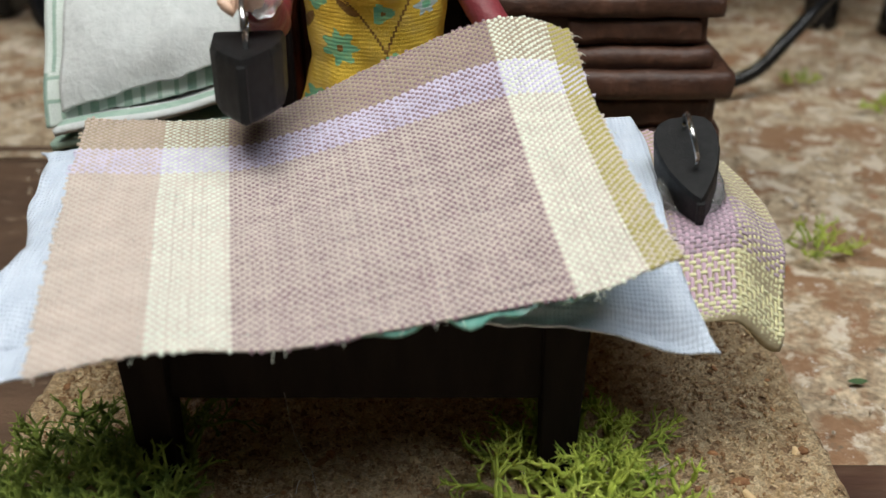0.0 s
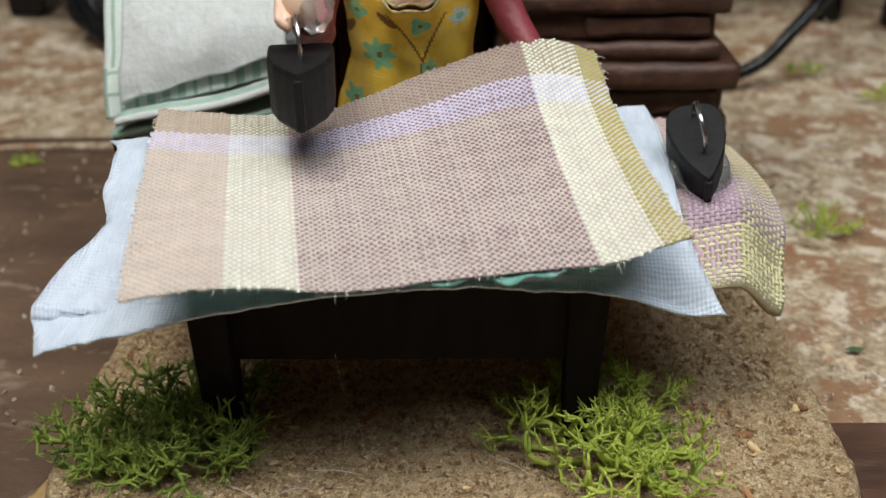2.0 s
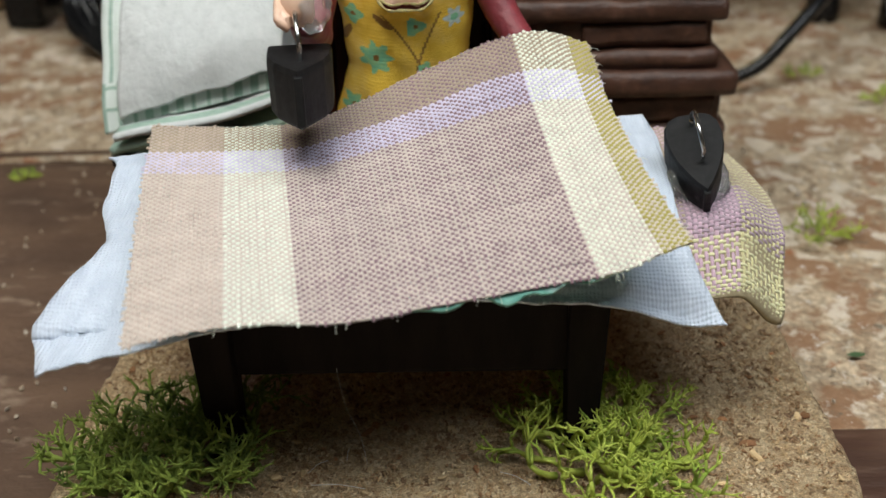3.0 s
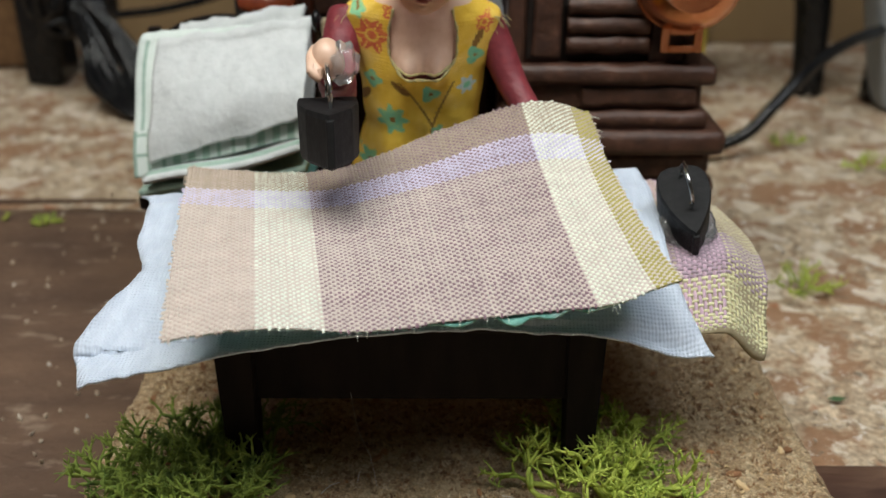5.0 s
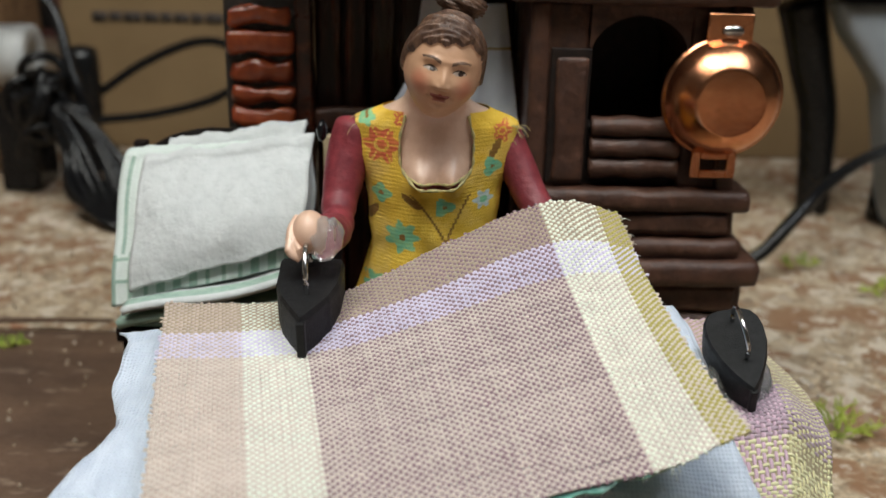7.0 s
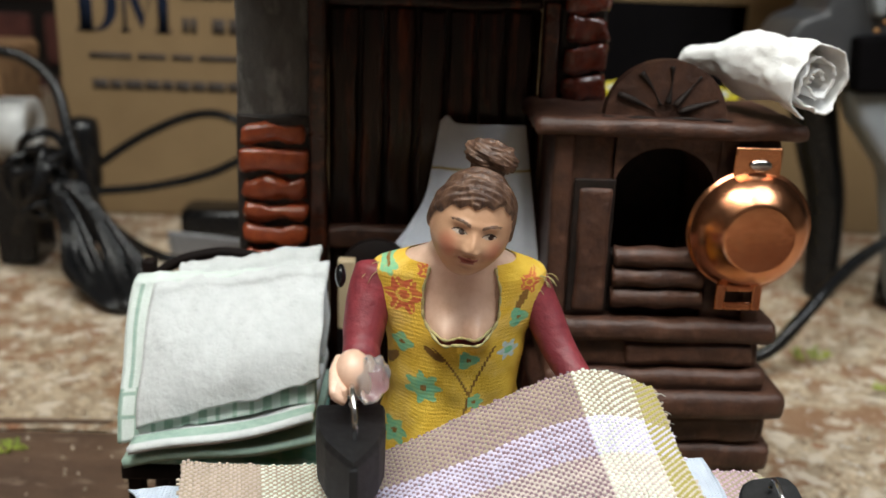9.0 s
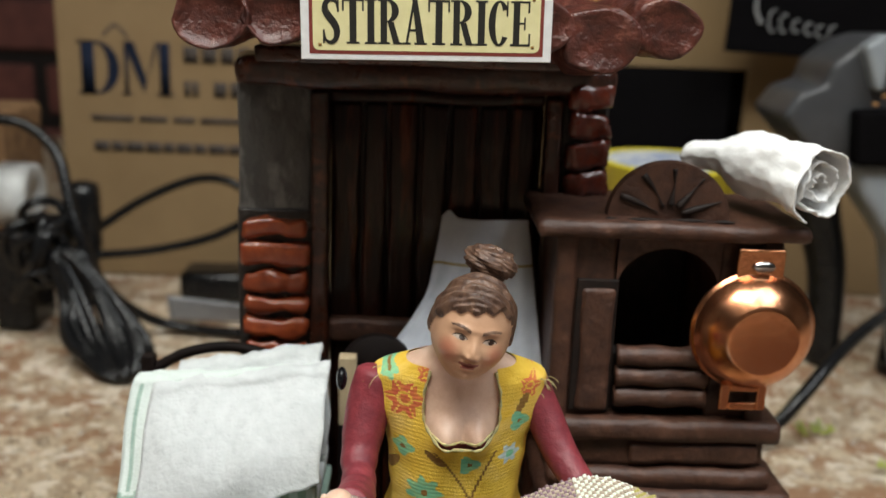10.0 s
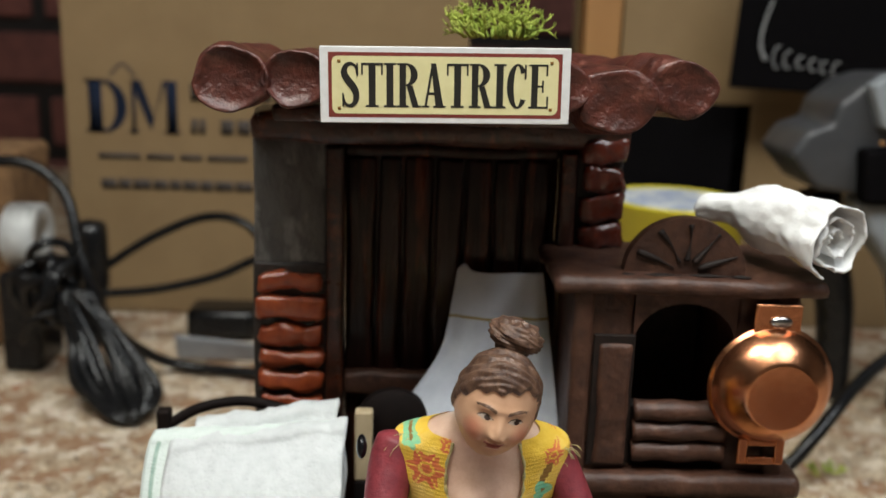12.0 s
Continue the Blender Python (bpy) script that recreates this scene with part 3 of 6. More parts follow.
def plaid_cloth():
    cloth = thing("plaid_cloth", "beige, cream and mauve plaid woven cloth draped over the ironing table", "cloth")
    rnd = random.Random(3)
    warp = [(0.165, "pinkish_beige_thread", (0.56, 0.45, 0.39)), (0.29, "cream_thread", (0.79, 0.85, 0.75)), (0.825, "mauve_thread", (0.265, 0.165, 0.195)),
            (0.945, "pale_cream_thread", (0.82, 0.86, 0.74)), (1.01, "olive_gold_thread", (0.42, 0.37, 0.10))]
    weft = [(0.17, "sand_thread", (0.44, 0.36, 0.27)), (0.31, "lilac_thread", (0.67, 0.63, 0.79)), (1.01, "oatmeal_thread", (0.66, 0.58, 0.52))]
    weave(cloth, plaid_surface, warp, weft, 124, 98, 3)

    def lining(u, v):
        p = plaid_surface(lerp(0.004, 0.996, u), lerp(0.004, 0.999, v))
        return p - Vector((0, 0, 0.0011)) + Vector((0, -1, -0.5)) * 0.0022 * ss(0.86, 1, v) * (ss(0.42, 0.6, u) * ss(0.9, 0.8, u) * (0.45 + 1.3 * noise.noise(Vector((u * 16, 4, 1)))) - 0.35)
    sheet("lining", lining, 60, 40, 0.0006, M_TEAL, parent=cloth, label="teal green cloth lining")
    # loose ends at the edges
    verts, faces = [], []
    for k in range(34):
        side = rnd.random()
        if side < 0.45:
            p = plaid_surface(rnd.random(), 1.0)
            d = Vector((rnd.uniform(-0.4, 0.4), -1, rnd.uniform(-0.6, 0.3)))
        elif side < 0.8:
            p = plaid_surface(1.0, rnd.random())
            d = Vector((1, rnd.uniform(-0.6, 0.6), rnd.uniform(-0.4, 0.5)))
        else:
            p = plaid_surface(rnd.random(), 0.0)
            d = Vector((rnd.uniform(-0.6, 0.6), 0.6, rnd.uniform(0, 0.7)))
        L = rnd.uniform(0.0005, 0.0022)
        tube_data([p, p + d * L * 0.5, p + d * L + Vector((0, 0, -L * 0.3))], 0.00005, 4, verts, faces)
    mesh_ob("loose_threads", verts, faces, bpy.data.materials["pale_cream_thread"], parent=cloth)["kind"] = "stuff"
    return cloth


PLAID = plaid_cloth()


# ---- cloths below ----
def sample(path, t):
    k = min(max(t, 0), 1) * (len(path) - 1)
    i = min(int(k), len(path) - 2)
    return path[i].lerp(path[i + 1], k - i)


def under_cloth():
    left = smooth_path([(-0.0872, 0.1900, 0.0660), (-0.0838, 0.1850, 0.0656), (-0.0828, 0.1780, 0.0650), (-0.0826, 0.1690, 0.0641), (-0.0788, 0.1590, 0.0640), (-0.0768, 0.1510, 0.0634), (-0.0818, 0.1395, 0.0602), (-0.0852, 0.1312, 0.0566), (-0.0853, 0.1298, 0.0560), (-0.0846, 0.1285, 0.0557), (-0.0810, 0.1192, 0.0540)], 10)
    right = smooth_path([(0.0425, 0.2030, 0.0692), (0.0437, 0.1900, 0.0684), (0.0432, 0.1720, 0.0668), (0.0428, 0.1560, 0.0628), (0.0450, 0.1450, 0.0575), (0.0487, 0.1360, 0.0525)], 10)

    def fn(u, v):
        p = sample(left, v).lerp(sample(right, v), u)
        f = ss(0.75, 1.0, v)
        p.y += 0.0100 * f * math.sin(math.pi * u) ** 0.8
        p.z += 0.0035 * f * math.sin(math.pi * u) - 0.0026 * f * math.exp(-((u - 0.94) / 0.05) ** 2)
        flap = ss(0.16, 0.02, u) if u < 0.16 else 0.0
        p.z += 0.0012 * flap * math.sin(v * 13)
        p.z += 0.0007 * noise.noise(Vector((u * 12, v * 8, 5))) + (0.0007 * flap + 0.0004) * noise.noise(Vector((u * 40, v * 22, 8)))
        return p
    ob = sheet("blue_cloth", fn, 80, 60, 0.0006, M_BLUE)
    tagged(ob, "pale blue cotton cloth draped under the plaid cloth", "cloth")


def striped_cloth():
    cloth = thing("striped_cloth", "folded beige, lilac and olive striped woven cloth beneath a spare iron", "cloth")

    def fn(u, v):
        x = lerp(0.0375, 0.0655, u) + 0.0040 * math.sin(math.pi * min(v * 1.05, 1)) * u - 0.002 * v * (1 - u)
        y = lerp(0.2040, 0.1460, v) + 0.004 * u * v
        z = 0.0655 - 0.0035 * v
        over = ss(0.70, 1.0, v)
        z -= 0.0115 * over + 0.0075 * ss(0.62, 1.0, u)
        y += 0.0025 * over - 0.002 * math.sin(math.pi * u) * v
        z += 0.0009 * math.sin(u * 7 + v * 4) * v
        if v > 0.84:
            y -= 0.0038 * math.sin((v - 0.84) / 0.16 * math.pi) * (0.5 + 0.5 * u)
        return Vector((x, y, z))
    warp = [(0.30, "sand_thread", None), (0.66, "rose_lilac_thread", (0.60, 0.42, 0.52)), (1.01, "wheat_thread", (0.64, 0.60, 0.34))]
    weft = [(0.52, "dull_sand_thread", (0.44, 0.36, 0.27)), (0.80, "grey_lilac_thread", (0.42, 0.32, 0.38)), (1.01, "straw_thread", (0.70, 0.68, 0.42))]
    weave(cloth, fn, warp, weft, 28, 70, 17, 1.05)
    sheet("lining", lambda u, v: fn(u, v) - Vector((0, 0, 0.0008)), 30, 40, 0.0006, M_WHEAT, parent=cloth, label="plain wheat-coloured underside")


M_WHEAT = mat("wheat_cotton", (0.40, 0.34, 0.22), (0.3, 0.25, 0.15), 0.9, 600)


under_cloth()
striped_cloth()


# ---- flat irons ----
def flat_iron(name, label, m, rounded=False, group="flat irons"):
    """Nose towards -y, sole at z = 0, 21 mm long."""
    iron = thing(name, label, "iron", group=group)
    prof = [(0.0, -0.0125), (0.0022, -0.0090), (0.0046, -0.0045), (0.0060, 0.0005), (0.0063, 0.0085), (0.0058, 0.0095)]
    if rounded:
        prof = [(0.0, -0.0125), (0.0014, -0.0108), (0.0032, -0.0078), (0.0050, -0.0040), (0.0062, 0.0003), (0.0065, 0.0040), (0.0061, 0.0070), (0.0048, 0.0090), (0.0028, 0.0099)]
    prof = [(x * 1.08, y * 1.08) for x, y in prof]
    outline = [Vector((x, y, 0)) for x, y in prof] + [Vector((-x, y, 0)) for x, y in reversed(prof[1:])]
    bm = bmesh.new()
    layers = []
    for z, s in ((0.0, 0.96), (0.0007, 1.0), (0.0105, 1.02), (0.0117, 0.96), (0.0118, 0.8)):
        layers.append([bm.verts.new((p.x * s, p.y * s, z)) for p in outline])
    n = len(outline)
    for a, b in zip(layers, layers[1:]):
        for k in range(n):
            bm.faces.new((a[k], a[(k + 1) % n], b[(k + 1) % n], b[k]))
    bm.faces.new(layers[0])
    bm.faces.new(layers[-1])
    part("body", bm, M_IRON, iron)
    block("front_rib", (-0.0009, -0.0140, 0.0006), (0.0009, -0.0115, 0.0108), M_IRON, iron, 0.0004)
    tube("handle", [(0.0004, -0.0046, 0.0112), (0.0004, -0.0050, 0.0165), (0.0, -0.001, 0.0200), (0.0, 0.0045, 0.0195), (0.0, 0.0065, 0.0165), (0.0, 0.0066, 0.0112)],
         0.00055, M_WIRE, iron, 6, 6, label="bright bent wire handle")
    iron.matrix_basis = m
    return iron


IRON = flat_iron("flat_iron", "matt black flat iron held in the figure's hand", pose(0, 0, 0))
SPARE = flat_iron("flat_iron", "matt black spare flat iron standing on the striped cloth", pose(0.0497, 0.1750, 0.0664, 28, -10, -2) @ Matrix.Scale(0.87, 4), True)
bm = bmesh.new()
bmesh.ops.create_uvsphere(bm, u_segments=24, v_segments=10, radius=1)
for v in bm.verts:
    v.co = Vector((v.co.x * 0.0082, v.co.y * 0.0100 - 0.001, max(v.co.z, -0.6) * 0.0026 + 0.0002))
    v.co += 0.0006 * noise.noise_vector(v.co * 300)
part("glue_pad", bm, M_GLUE, SPARE, "clear dried glue round the sole", True)

for at, size in (((0.0449, 0.1720, 0.0650), (0.0030, 0.0030, 0.0042)), ((0.0552, 0.1720, 0.0645), (0.0018, 0.0022, 0.0026))):
    bm = bmesh.new()
    bmesh.ops.create_icosphere(bm, subdivisions=3, radius=1)
    for v in bm.verts:
        k = 1 + 0.2 * noise.noise(v.co * 1.7 + Vector(at) * 300)
        v.co = SPARE.matrix_basis.inverted() @ (Vector(at) + Vector([v.co[i] * size[i] * k for i in range(3)]))
    part("glue_bead", bm, M_GLUE, SPARE, "clear glue bead at the iron's edge", True)

# ---- stack of napkins on a chair ----
def towels():
    chair = thing("small_chair", "dark brown wooden chair behind the table carrying folded linen", "chair", (0, 0, 0.012))
    block("seat", (-0.1, 0.224, 0.036), (-0.05, 0.268, 0.040), M_TABLE, chair, 0.0008)
    for x in (-0.099, -0.0545):
        for y in (0.226, 0.263):
            block("leg", (x, y, 0), (x + 0.004, y + 0.004, 0.036), M_TABLE, chair, 0.0005)
    for x in (-0.1045, -0.056):
        block("back_post", (x, 0.268, 0.0), (x + 0.0038, 0.272, 0.0805), M_TABLE, chair, 0.0006)
    tube("back_rail", [(-0.101, 0.27, 0.076), (-0.092, 0.2705, 0.081), (-0.08, 0.271, 0.083), (-0.068, 0.2705, 0.081), (-0.056, 0.27, 0.077)], 0.0016, M_TABLE, chair, 8)

    def fold(name, label, mats, x0, x1, y0, z0, dz, tilt, index=None, thick=0.0016, hgt=0.03, lean=0.016, bulge=0.004, slope=0.0):
        """A hanging fold: the front flap leans back, goes over the top and down behind."""
        def fn(u, v):
            s = v * 2
            if s < 0.86:
                k = s / 0.86
                y, z = y0 + lean * k, z0 + hgt * k
                y -= bulge * math.sin(math.pi * k) * math.sin(math.pi * (0.15 + 0.8 * u))
            elif s < 1.14:
                a = (s - 0.86) / 0.28 * math.pi
                y, z = y0 + lean + 0.0035 * (1 - math.cos(a)), z0 + hgt + 0.0024 * math.sin(a)
            else:
                k = (s - 1.14) / 0.86
                y, z = y0 + lean + 0.007, z0 + hgt * (1 - k * 0.9)
            z += slope * u ** 1.2 * max(0.0, 1 - s / 0.86) - 0.0012 * (1 - s) * (1 - u) ** 6
            x = lerp(x0, x1, u) + 0.0015 * noise.noise(Vector((v * 5, 1, z0 * 100)))
            z += tilt * u + 0.0010 * noise.noise(Vector((u * 6, v * 6, z0 * 200))) + 0.0006 * noise.noise(Vector((u * 17, v * 9, x0 * 300)))
            y += 0.0016 * noise.noise(Vector((u * 4, v * 5, 9 + z0 * 100)))
            return (x, y, z)
        return tagged(sheet(name, fn, 46, 90, thick, mats, index), label, "napkin", "folded linen")

    fold("folded_napkin", "white quilted paper napkin folded over the linen pile", M_TOWEL, -0.0955, -0.0492, 0.2245, 0.0630, 0, 0.0060, hgt=0.0288, lean=0.020, bulge=0.0060, slope=0.0085)
    fold("folded_napkin", "second white quilted napkin tucked behind the first", M_TOWEL, -0.0900, -0.0520, 0.2335, 0.0640, 0, 0.0060, hgt=0.0305, lean=0.018, bulge=0.002)
    def chk(u, v):
        if v > 0.150:
            return 1 if 0.050 < u < 0.074 and v < 0.44 else 0
        return 1 if 0.070 < v < 0.080 or 0.138 < v < 0.146 or (u * 12) % 1 < 0.38 else 0
    fold("folded_napkin", "white napkin with a green checked border under the quilted one", [M_PALE, M_GREEN], -0.1010, -0.0505, 0.2262, 0.0590, 0, 0.0045, chk, hgt=0.0335, lean=0.020, bulge=0.003, slope=0.0068)

    def flat(u, v):
        return (lerp(-0.0985, -0.0495, u), lerp(0.2205, 0.262, v), 0.0555 + 0.0075 * u + 0.0008 * math.sin(u * 7) * (1 - v))
    tagged(sheet("folded_napkin", flat, 30, 20, 0.0022, M_GREEN), "flat pale green napkin low in the linen pile", "napkin", "folded linen")

    def flat2(u, v):
        return (lerp(-0.0965, -0.0505, u), lerp(0.2190, 0.262, v), 0.0590 + 0.0105 * u + 0.0009 * math.sin(u * 6 + 1) * (1 - v))
    tagged(sheet("folded_napkin", flat2, 30, 20, 0.0018, [M_TOWEL, M_GREEN], lambda u, v: 1 if 0.05 < v < 0.16 else 0), "white napkin with a green stripe laid flat", "napkin", "folded linen")
    tagged(sheet("folded_napkin", lambda u, v: (lerp(-0.096, -0.05, u), lerp(0.225, 0.264, v), 0.0535 - 0.0005 * u), 20, 16, 0.0012, M_TEAL),
           "teal green napkin laid flat on the chair seat", "napkin", "folded linen")


towels()


# ---- doll ----
DOLL_HINGE = Vector((-0.014, 0.222, 0.050))
SHOULDER = Vector((-0.0375, 0.2215, 0.1065))


def ellipsoid(verts, faces, idx, centre, radii, mi, rot=None, nu=20, nv=14, bump=None):
    base = len(verts)
    R = Euler([radians(a) for a in (rot or (0, 0, 0))]).to_matrix()
    for j in range(nv + 1):
        th = math.pi * j / nv
        for i in range(nu):
            ph = 2 * math.pi * i / nu
            d = Vector((math.sin(th) * math.cos(ph), math.sin(th) * math.sin(ph), math.cos(th)))
            k = bump(d) if bump else 1.0
            verts.append(Vector(centre) + R @ Vector((d.x * radii[0] * k, d.y * radii[1] * k, d.z * radii[2] * k)))
    for j in range(nv):
        for i in range(nu):
            a, b = base + j * nu + i, base + j * nu + (i + 1) % nu
            faces.append((a, a + nu, b + nu, b))
            idx.append(mi)


def add_tube(verts, faces, idx, pts, radius, mi, sides=14, n=8, flat=1.0):
    before = len(faces)
    tube_data(smooth_path(pts, n), radius, sides, verts, faces, flat)
    idx += [mi] * (len(faces) - before)


def doll():
    """One mesh: an ironing woman in a yellow printed apron."""
    V, Fc, I = [], [], []
    mats = [M_SKIN, M_HAIR, M_SLEEVE, M_YELLOW, M_ATEAL, M_ARED, M_ABRN, M_AWHT, M_EYE, M_EYEW, M_LIP, M_TAN, M_FRAY, M_BLACK]
    cx, cy = -0.0160, 0.2235

    # torso: one turned form from the skirt up to the neck
    rows = [(0.0125, 0.0260, 0.0200, 0.0), (0.045, 0.0210, 0.0165, 0.0), (0.068, 0.0162, 0.0132, 0.0), (0.080, 0.0146, 0.0122, 0.0), (0.092, 0.0158, 0.0130, 0.0),
            (0.102, 0.0171, 0.0122, 0.0), (0.1085, 0.0181, 0.0108, -0.0004), (0.1118, 0.0174, 0.0097, -0.0014), (0.1140, 0.0128, 0.0084, -0.0030), (0.1165, 0.0080, 0.0072, -0.0052),
            (0.1200, 0.0067, 0.0066, -0.0092), (0.1270, 0.0062, 0.0062, -0.0125)]
    zs = np.arange(0.0125, 0.1270, 0.0005)
    kernel = np.ones(7) / 7

    def softened(col):
        q = np.interp(zs, [r[0] for r in rows], [r[col] for r in rows])
        return np.convolve(np.pad(q, 3, mode="edge"), kernel, mode="valid")
    wide, deep, shift = softened(1), softened(2), softened(3)

    def torso(ph, z, out=0.0):
        a, b, yc = np.interp(z, zs, wide) + out, np.interp(z, zs, deep) + out, np.interp(z, zs, shift)
        c, sn = math.cos(ph), math.sin(ph)
        x, y = cx + a * c, cy + yc + b * sn
        if sn < 0:
            for sx in (-1, 1):
                y += 0.0042 * sn * math.exp(-((x - cx - 0.0004 - sx * 0.0038) / 0.0031) ** 2 - ((z - 0.0990) / 0.0040) ** 2)
            y += 0.0009 * math.exp(-((x - cx - 0.0004) / 0.0007) ** 2 - ((z - 0.0998) / 0.0022) ** 2) * (1 if out == 0 else 0)
        return Vector((x, y, z))

    nz, na = 150, 160
    base = len(V)
    for j in range(nz + 1):
        z = lerp(0.0125, 0.1262, j / nz)
        for i in range(na):
            V.append(torso(2 * math.pi * i / na, z))
    for j in range(nz):
        z = lerp(0.0125, 0.1262, (j + 0.5) / nz)
        for i in range(na):
            p, q = base + j * na + i, base + j * na + (i + 1) % na
            Fc.append((p, q, q + na, p + na))
            I.append(2 if z < 0.0982 + 0.0010 * ((V[p].x - cx) / 0.006) ** 2 else 0)

    def front_angle(x, z, out):
        return -math.acos(max(-1, min(1, (x - cx) / (np.interp(z, zs, wide) + out))))
    # gold trim on the edge of the red bodice
    trim = []
    for k in range(13):
        x = cx + lerp(-0.0076, 0.0076, k / 12)
        z = 0.0985 + 0.0011 * ((x - cx) / 0.006) ** 2
        trim.append(torso(front_angle(x, z, 0), z, 0.0002))
    add_tube(V, Fc, I, trim, lambda t: 0.00030 + 0.0001 * math.sin(t * 50), 12, 8, 4)

    # apron: a cotton shell over the torso, cut out in a U at the neck
    flowers = [(-0.0288, 0.1065, 0.0040, 5, 6), (-0.0235, 0.0840, 0.0036, 4, 7), (-0.0288, 0.0945, 0.0022, 4, 4), (-0.0325, 0.1125, 0.0018, 4, 5), (-0.0238, 0.1128, 0.0020, 5, 5),
               (-0.0135, 0.0925, 0.0022, 4, 3), (-0.0040, 0.0935, 0.0021, 7, 6), (-0.0022, 0.1015, 0.0021, 4, 3), (0.0000, 0.1100, 0.0022, 5, 5), (-0.0115, 0.0810, 0.0018, 4, 5),
               (-0.0300, 0.0700, 0.0028, 4, 6), (-0.0100, 0.0690, 0.0026, 5, 6), (-0.0250, 0.0615, 0.0024, 4, 6), (-0.0040, 0.0775, 0.0018, 4, 5)]

    def near_curve(x, z):
        # two brown stems and leaves
        for x0, bend in ((-0.0215, 0.0100), (-0.0075, -0.0062)):
            if 0.072 < z < 0.0955:
                t = (0.0955 - z) / 0.0235
                if abs(x - (x0 + bend * math.sin(t * 1.9))) < 0.00030:
                    return True
        for lx, lz, ang in ((-0.0215, 0.0935, -38), (-0.0015, 0.1060, 65), (-0.0310, 0.0885, 60)):
            dx, dz = x - lx, z - lz
            c, sn = math.cos(radians(ang)), math.sin(radians(ang))
            if (dx * c + dz * sn) ** 2 / 0.0030 ** 2 + (-dx * sn + dz * c) ** 2 / 0.0009 ** 2 < 1:
                return True
        return False

    def apron_mat(x, z):
        for fx, fz, r, mi, petals in flowers:
            dx, dz = x - fx, z - fz
            d = math.hypot(dx, dz) * (1 + 0.16 * noise.noise(Vector((x * 420, z * 420, 1))))
            if d < r * 1.22 * (0.82 + 0.18 * math.cos(petals * math.atan2(dz, dx))):
                if mi == 4 and d < r * 0.24:
                    return 6
                if mi == 5 and (r * 0.30 < d < r * 0.46 or abs(math.sin(petals * 0.5 * math.atan2(dz, dx))) < 0.16 and d > r * 0.4):
                    return 3
                if mi == 7 and d < r * 0.45:
                    return 4
                return mi
        return 6 if near_curve(x, z) else 3

    def neck_half(z):
        t = min(max((z - 0.0971) / 0.0066, 0), 1)
        return 0.0088 * math.sqrt(1 - (1 - t) ** 2) - 0.0010 * ss(0.108, 0.114, z)

    def apron(ph, z):
        c = math.cos(ph)
        out = 0.0009 + 0.00003 * math.sin(z * 2 * math.pi / 0.00098)
        out += 0.0005 * noise.noise(Vector((c * 3.2, z * 150, 4))) + 0.0010 * math.sin(ph * 9 + 1) * ss(0.086, 0.066, z) + 0.0014 * ss(0.080, 0.062, z)
        out += 0.0019 * ss(0.70, 0.97, abs(c)) * ss(0.094, 0.103, z)
        out *= 1 - 0.6 * ss(0.1105, 0.1135, z)
        return torso(ph, z, out)
    nu, nv = 200, 400
    z0, z1 = 0.046, 0.1146
    base = len(V)
    for j in range(nv + 1):
        z = lerp(z0, z1, j / nv)
        for i in range(nu + 1):
            V.append(apron(2 * math.pi * i / nu - math.pi, z))
    for j in range(nv):
        z = lerp(z0, z1, (j + 0.5) / nv)
        for i in range(nu):
            p = base + j * (nu + 1) + i
            ctr = (V[p] + V[p + nu + 2]) / 2
            ph = 2 * math.pi * (i + 0.5) / nu - math.pi
            off = abs(ctr.x - cx - 0.0003)
            if off < neck_half(z) and ph < 0 or off < 0.0078 and ph > 0 and z > 0.1115:
                continue
            if z < 0.100 and 0.5 < ph < 2.64:
                continue
            Fc.append((p, p + 1, p + nu + 2, p + nu + 1))
            I.append(apron_mat(ctr.x, z))
    # turned hem round the neck
    hem = []
    for k in range(-16, 17):
        z = lerp(0.0972, 0.1140, (abs(k) / 16) ** 1.8)
        x = cx + 0.0003 + (1 if k > 0 else -1) * neck_half(z)
        hem.append(apron(front_angle(x, z, 0.001), z) + Vector((0, -0.0001, 0)))
    add_tube(V, Fc, I, hem, lambda t: 0.00030 + 0.00012 * math.sin(t * 90), 12, 8, 4)

    # head: a round full face with painted features, under a cap of swept hair
    hc = Vector((-0.0148, 0.2085, 0.1258))
    hr = (0, 11, 1)
    H = Euler([radians(v) for v in hr]).to_matrix()
    g2 = lambda dx, dz, sx, sz: math.exp(-(dx / sx) ** 2 - (dz / sz) ** 2)

    def face_point(d):
        x, y, z = d.x * 0.0085, d.y * 0.0092, d.z * 0.0112
        low = ss(0.001, -0.0105, z)
        x *= 1 - 0.13 * low + 0.05 * g2(0, z + 0.0035, 1, 0.003)
        y *= 1 - 0.08 * ss(-0.004, -0.0105, z)
        if d.y < 0:
            f = ss(0.0, -0.4, d.y)
            tip = ss(0.0026, -0.0016, z) * ss(-0.0034, -0.0022, z)
            y -= f * tip * 0.0018 * math.exp(-(x / lerp(0.0009, 0.0016, ss(0.001, -0.0018, z))) ** 2)
            y += f * sum(0.0009 * g2(x - sx * 0.0032, z - 0.0013, 0.0017, 0.0011) - 0.00045 * g2(x - sx * 0.0032, z - 0.0009, 0.0011, 0.0006)
                         - 0.0006 * g2(x - sx * 0.0044, z + 0.0024, 0.0020, 0.0020) - 0.0005 * g2(x - sx * 0.0031, z - 0.0032, 0.0022, 0.0007)
                         + 0.0004 * g2(x - sx * 0.0026, z + 0.0043, 0.0006, 0.0008) - 0.0007 * g2(x - sx * 0.0012, z + 0.0021, 0.0006, 0.0006) for sx in (-1, 1))
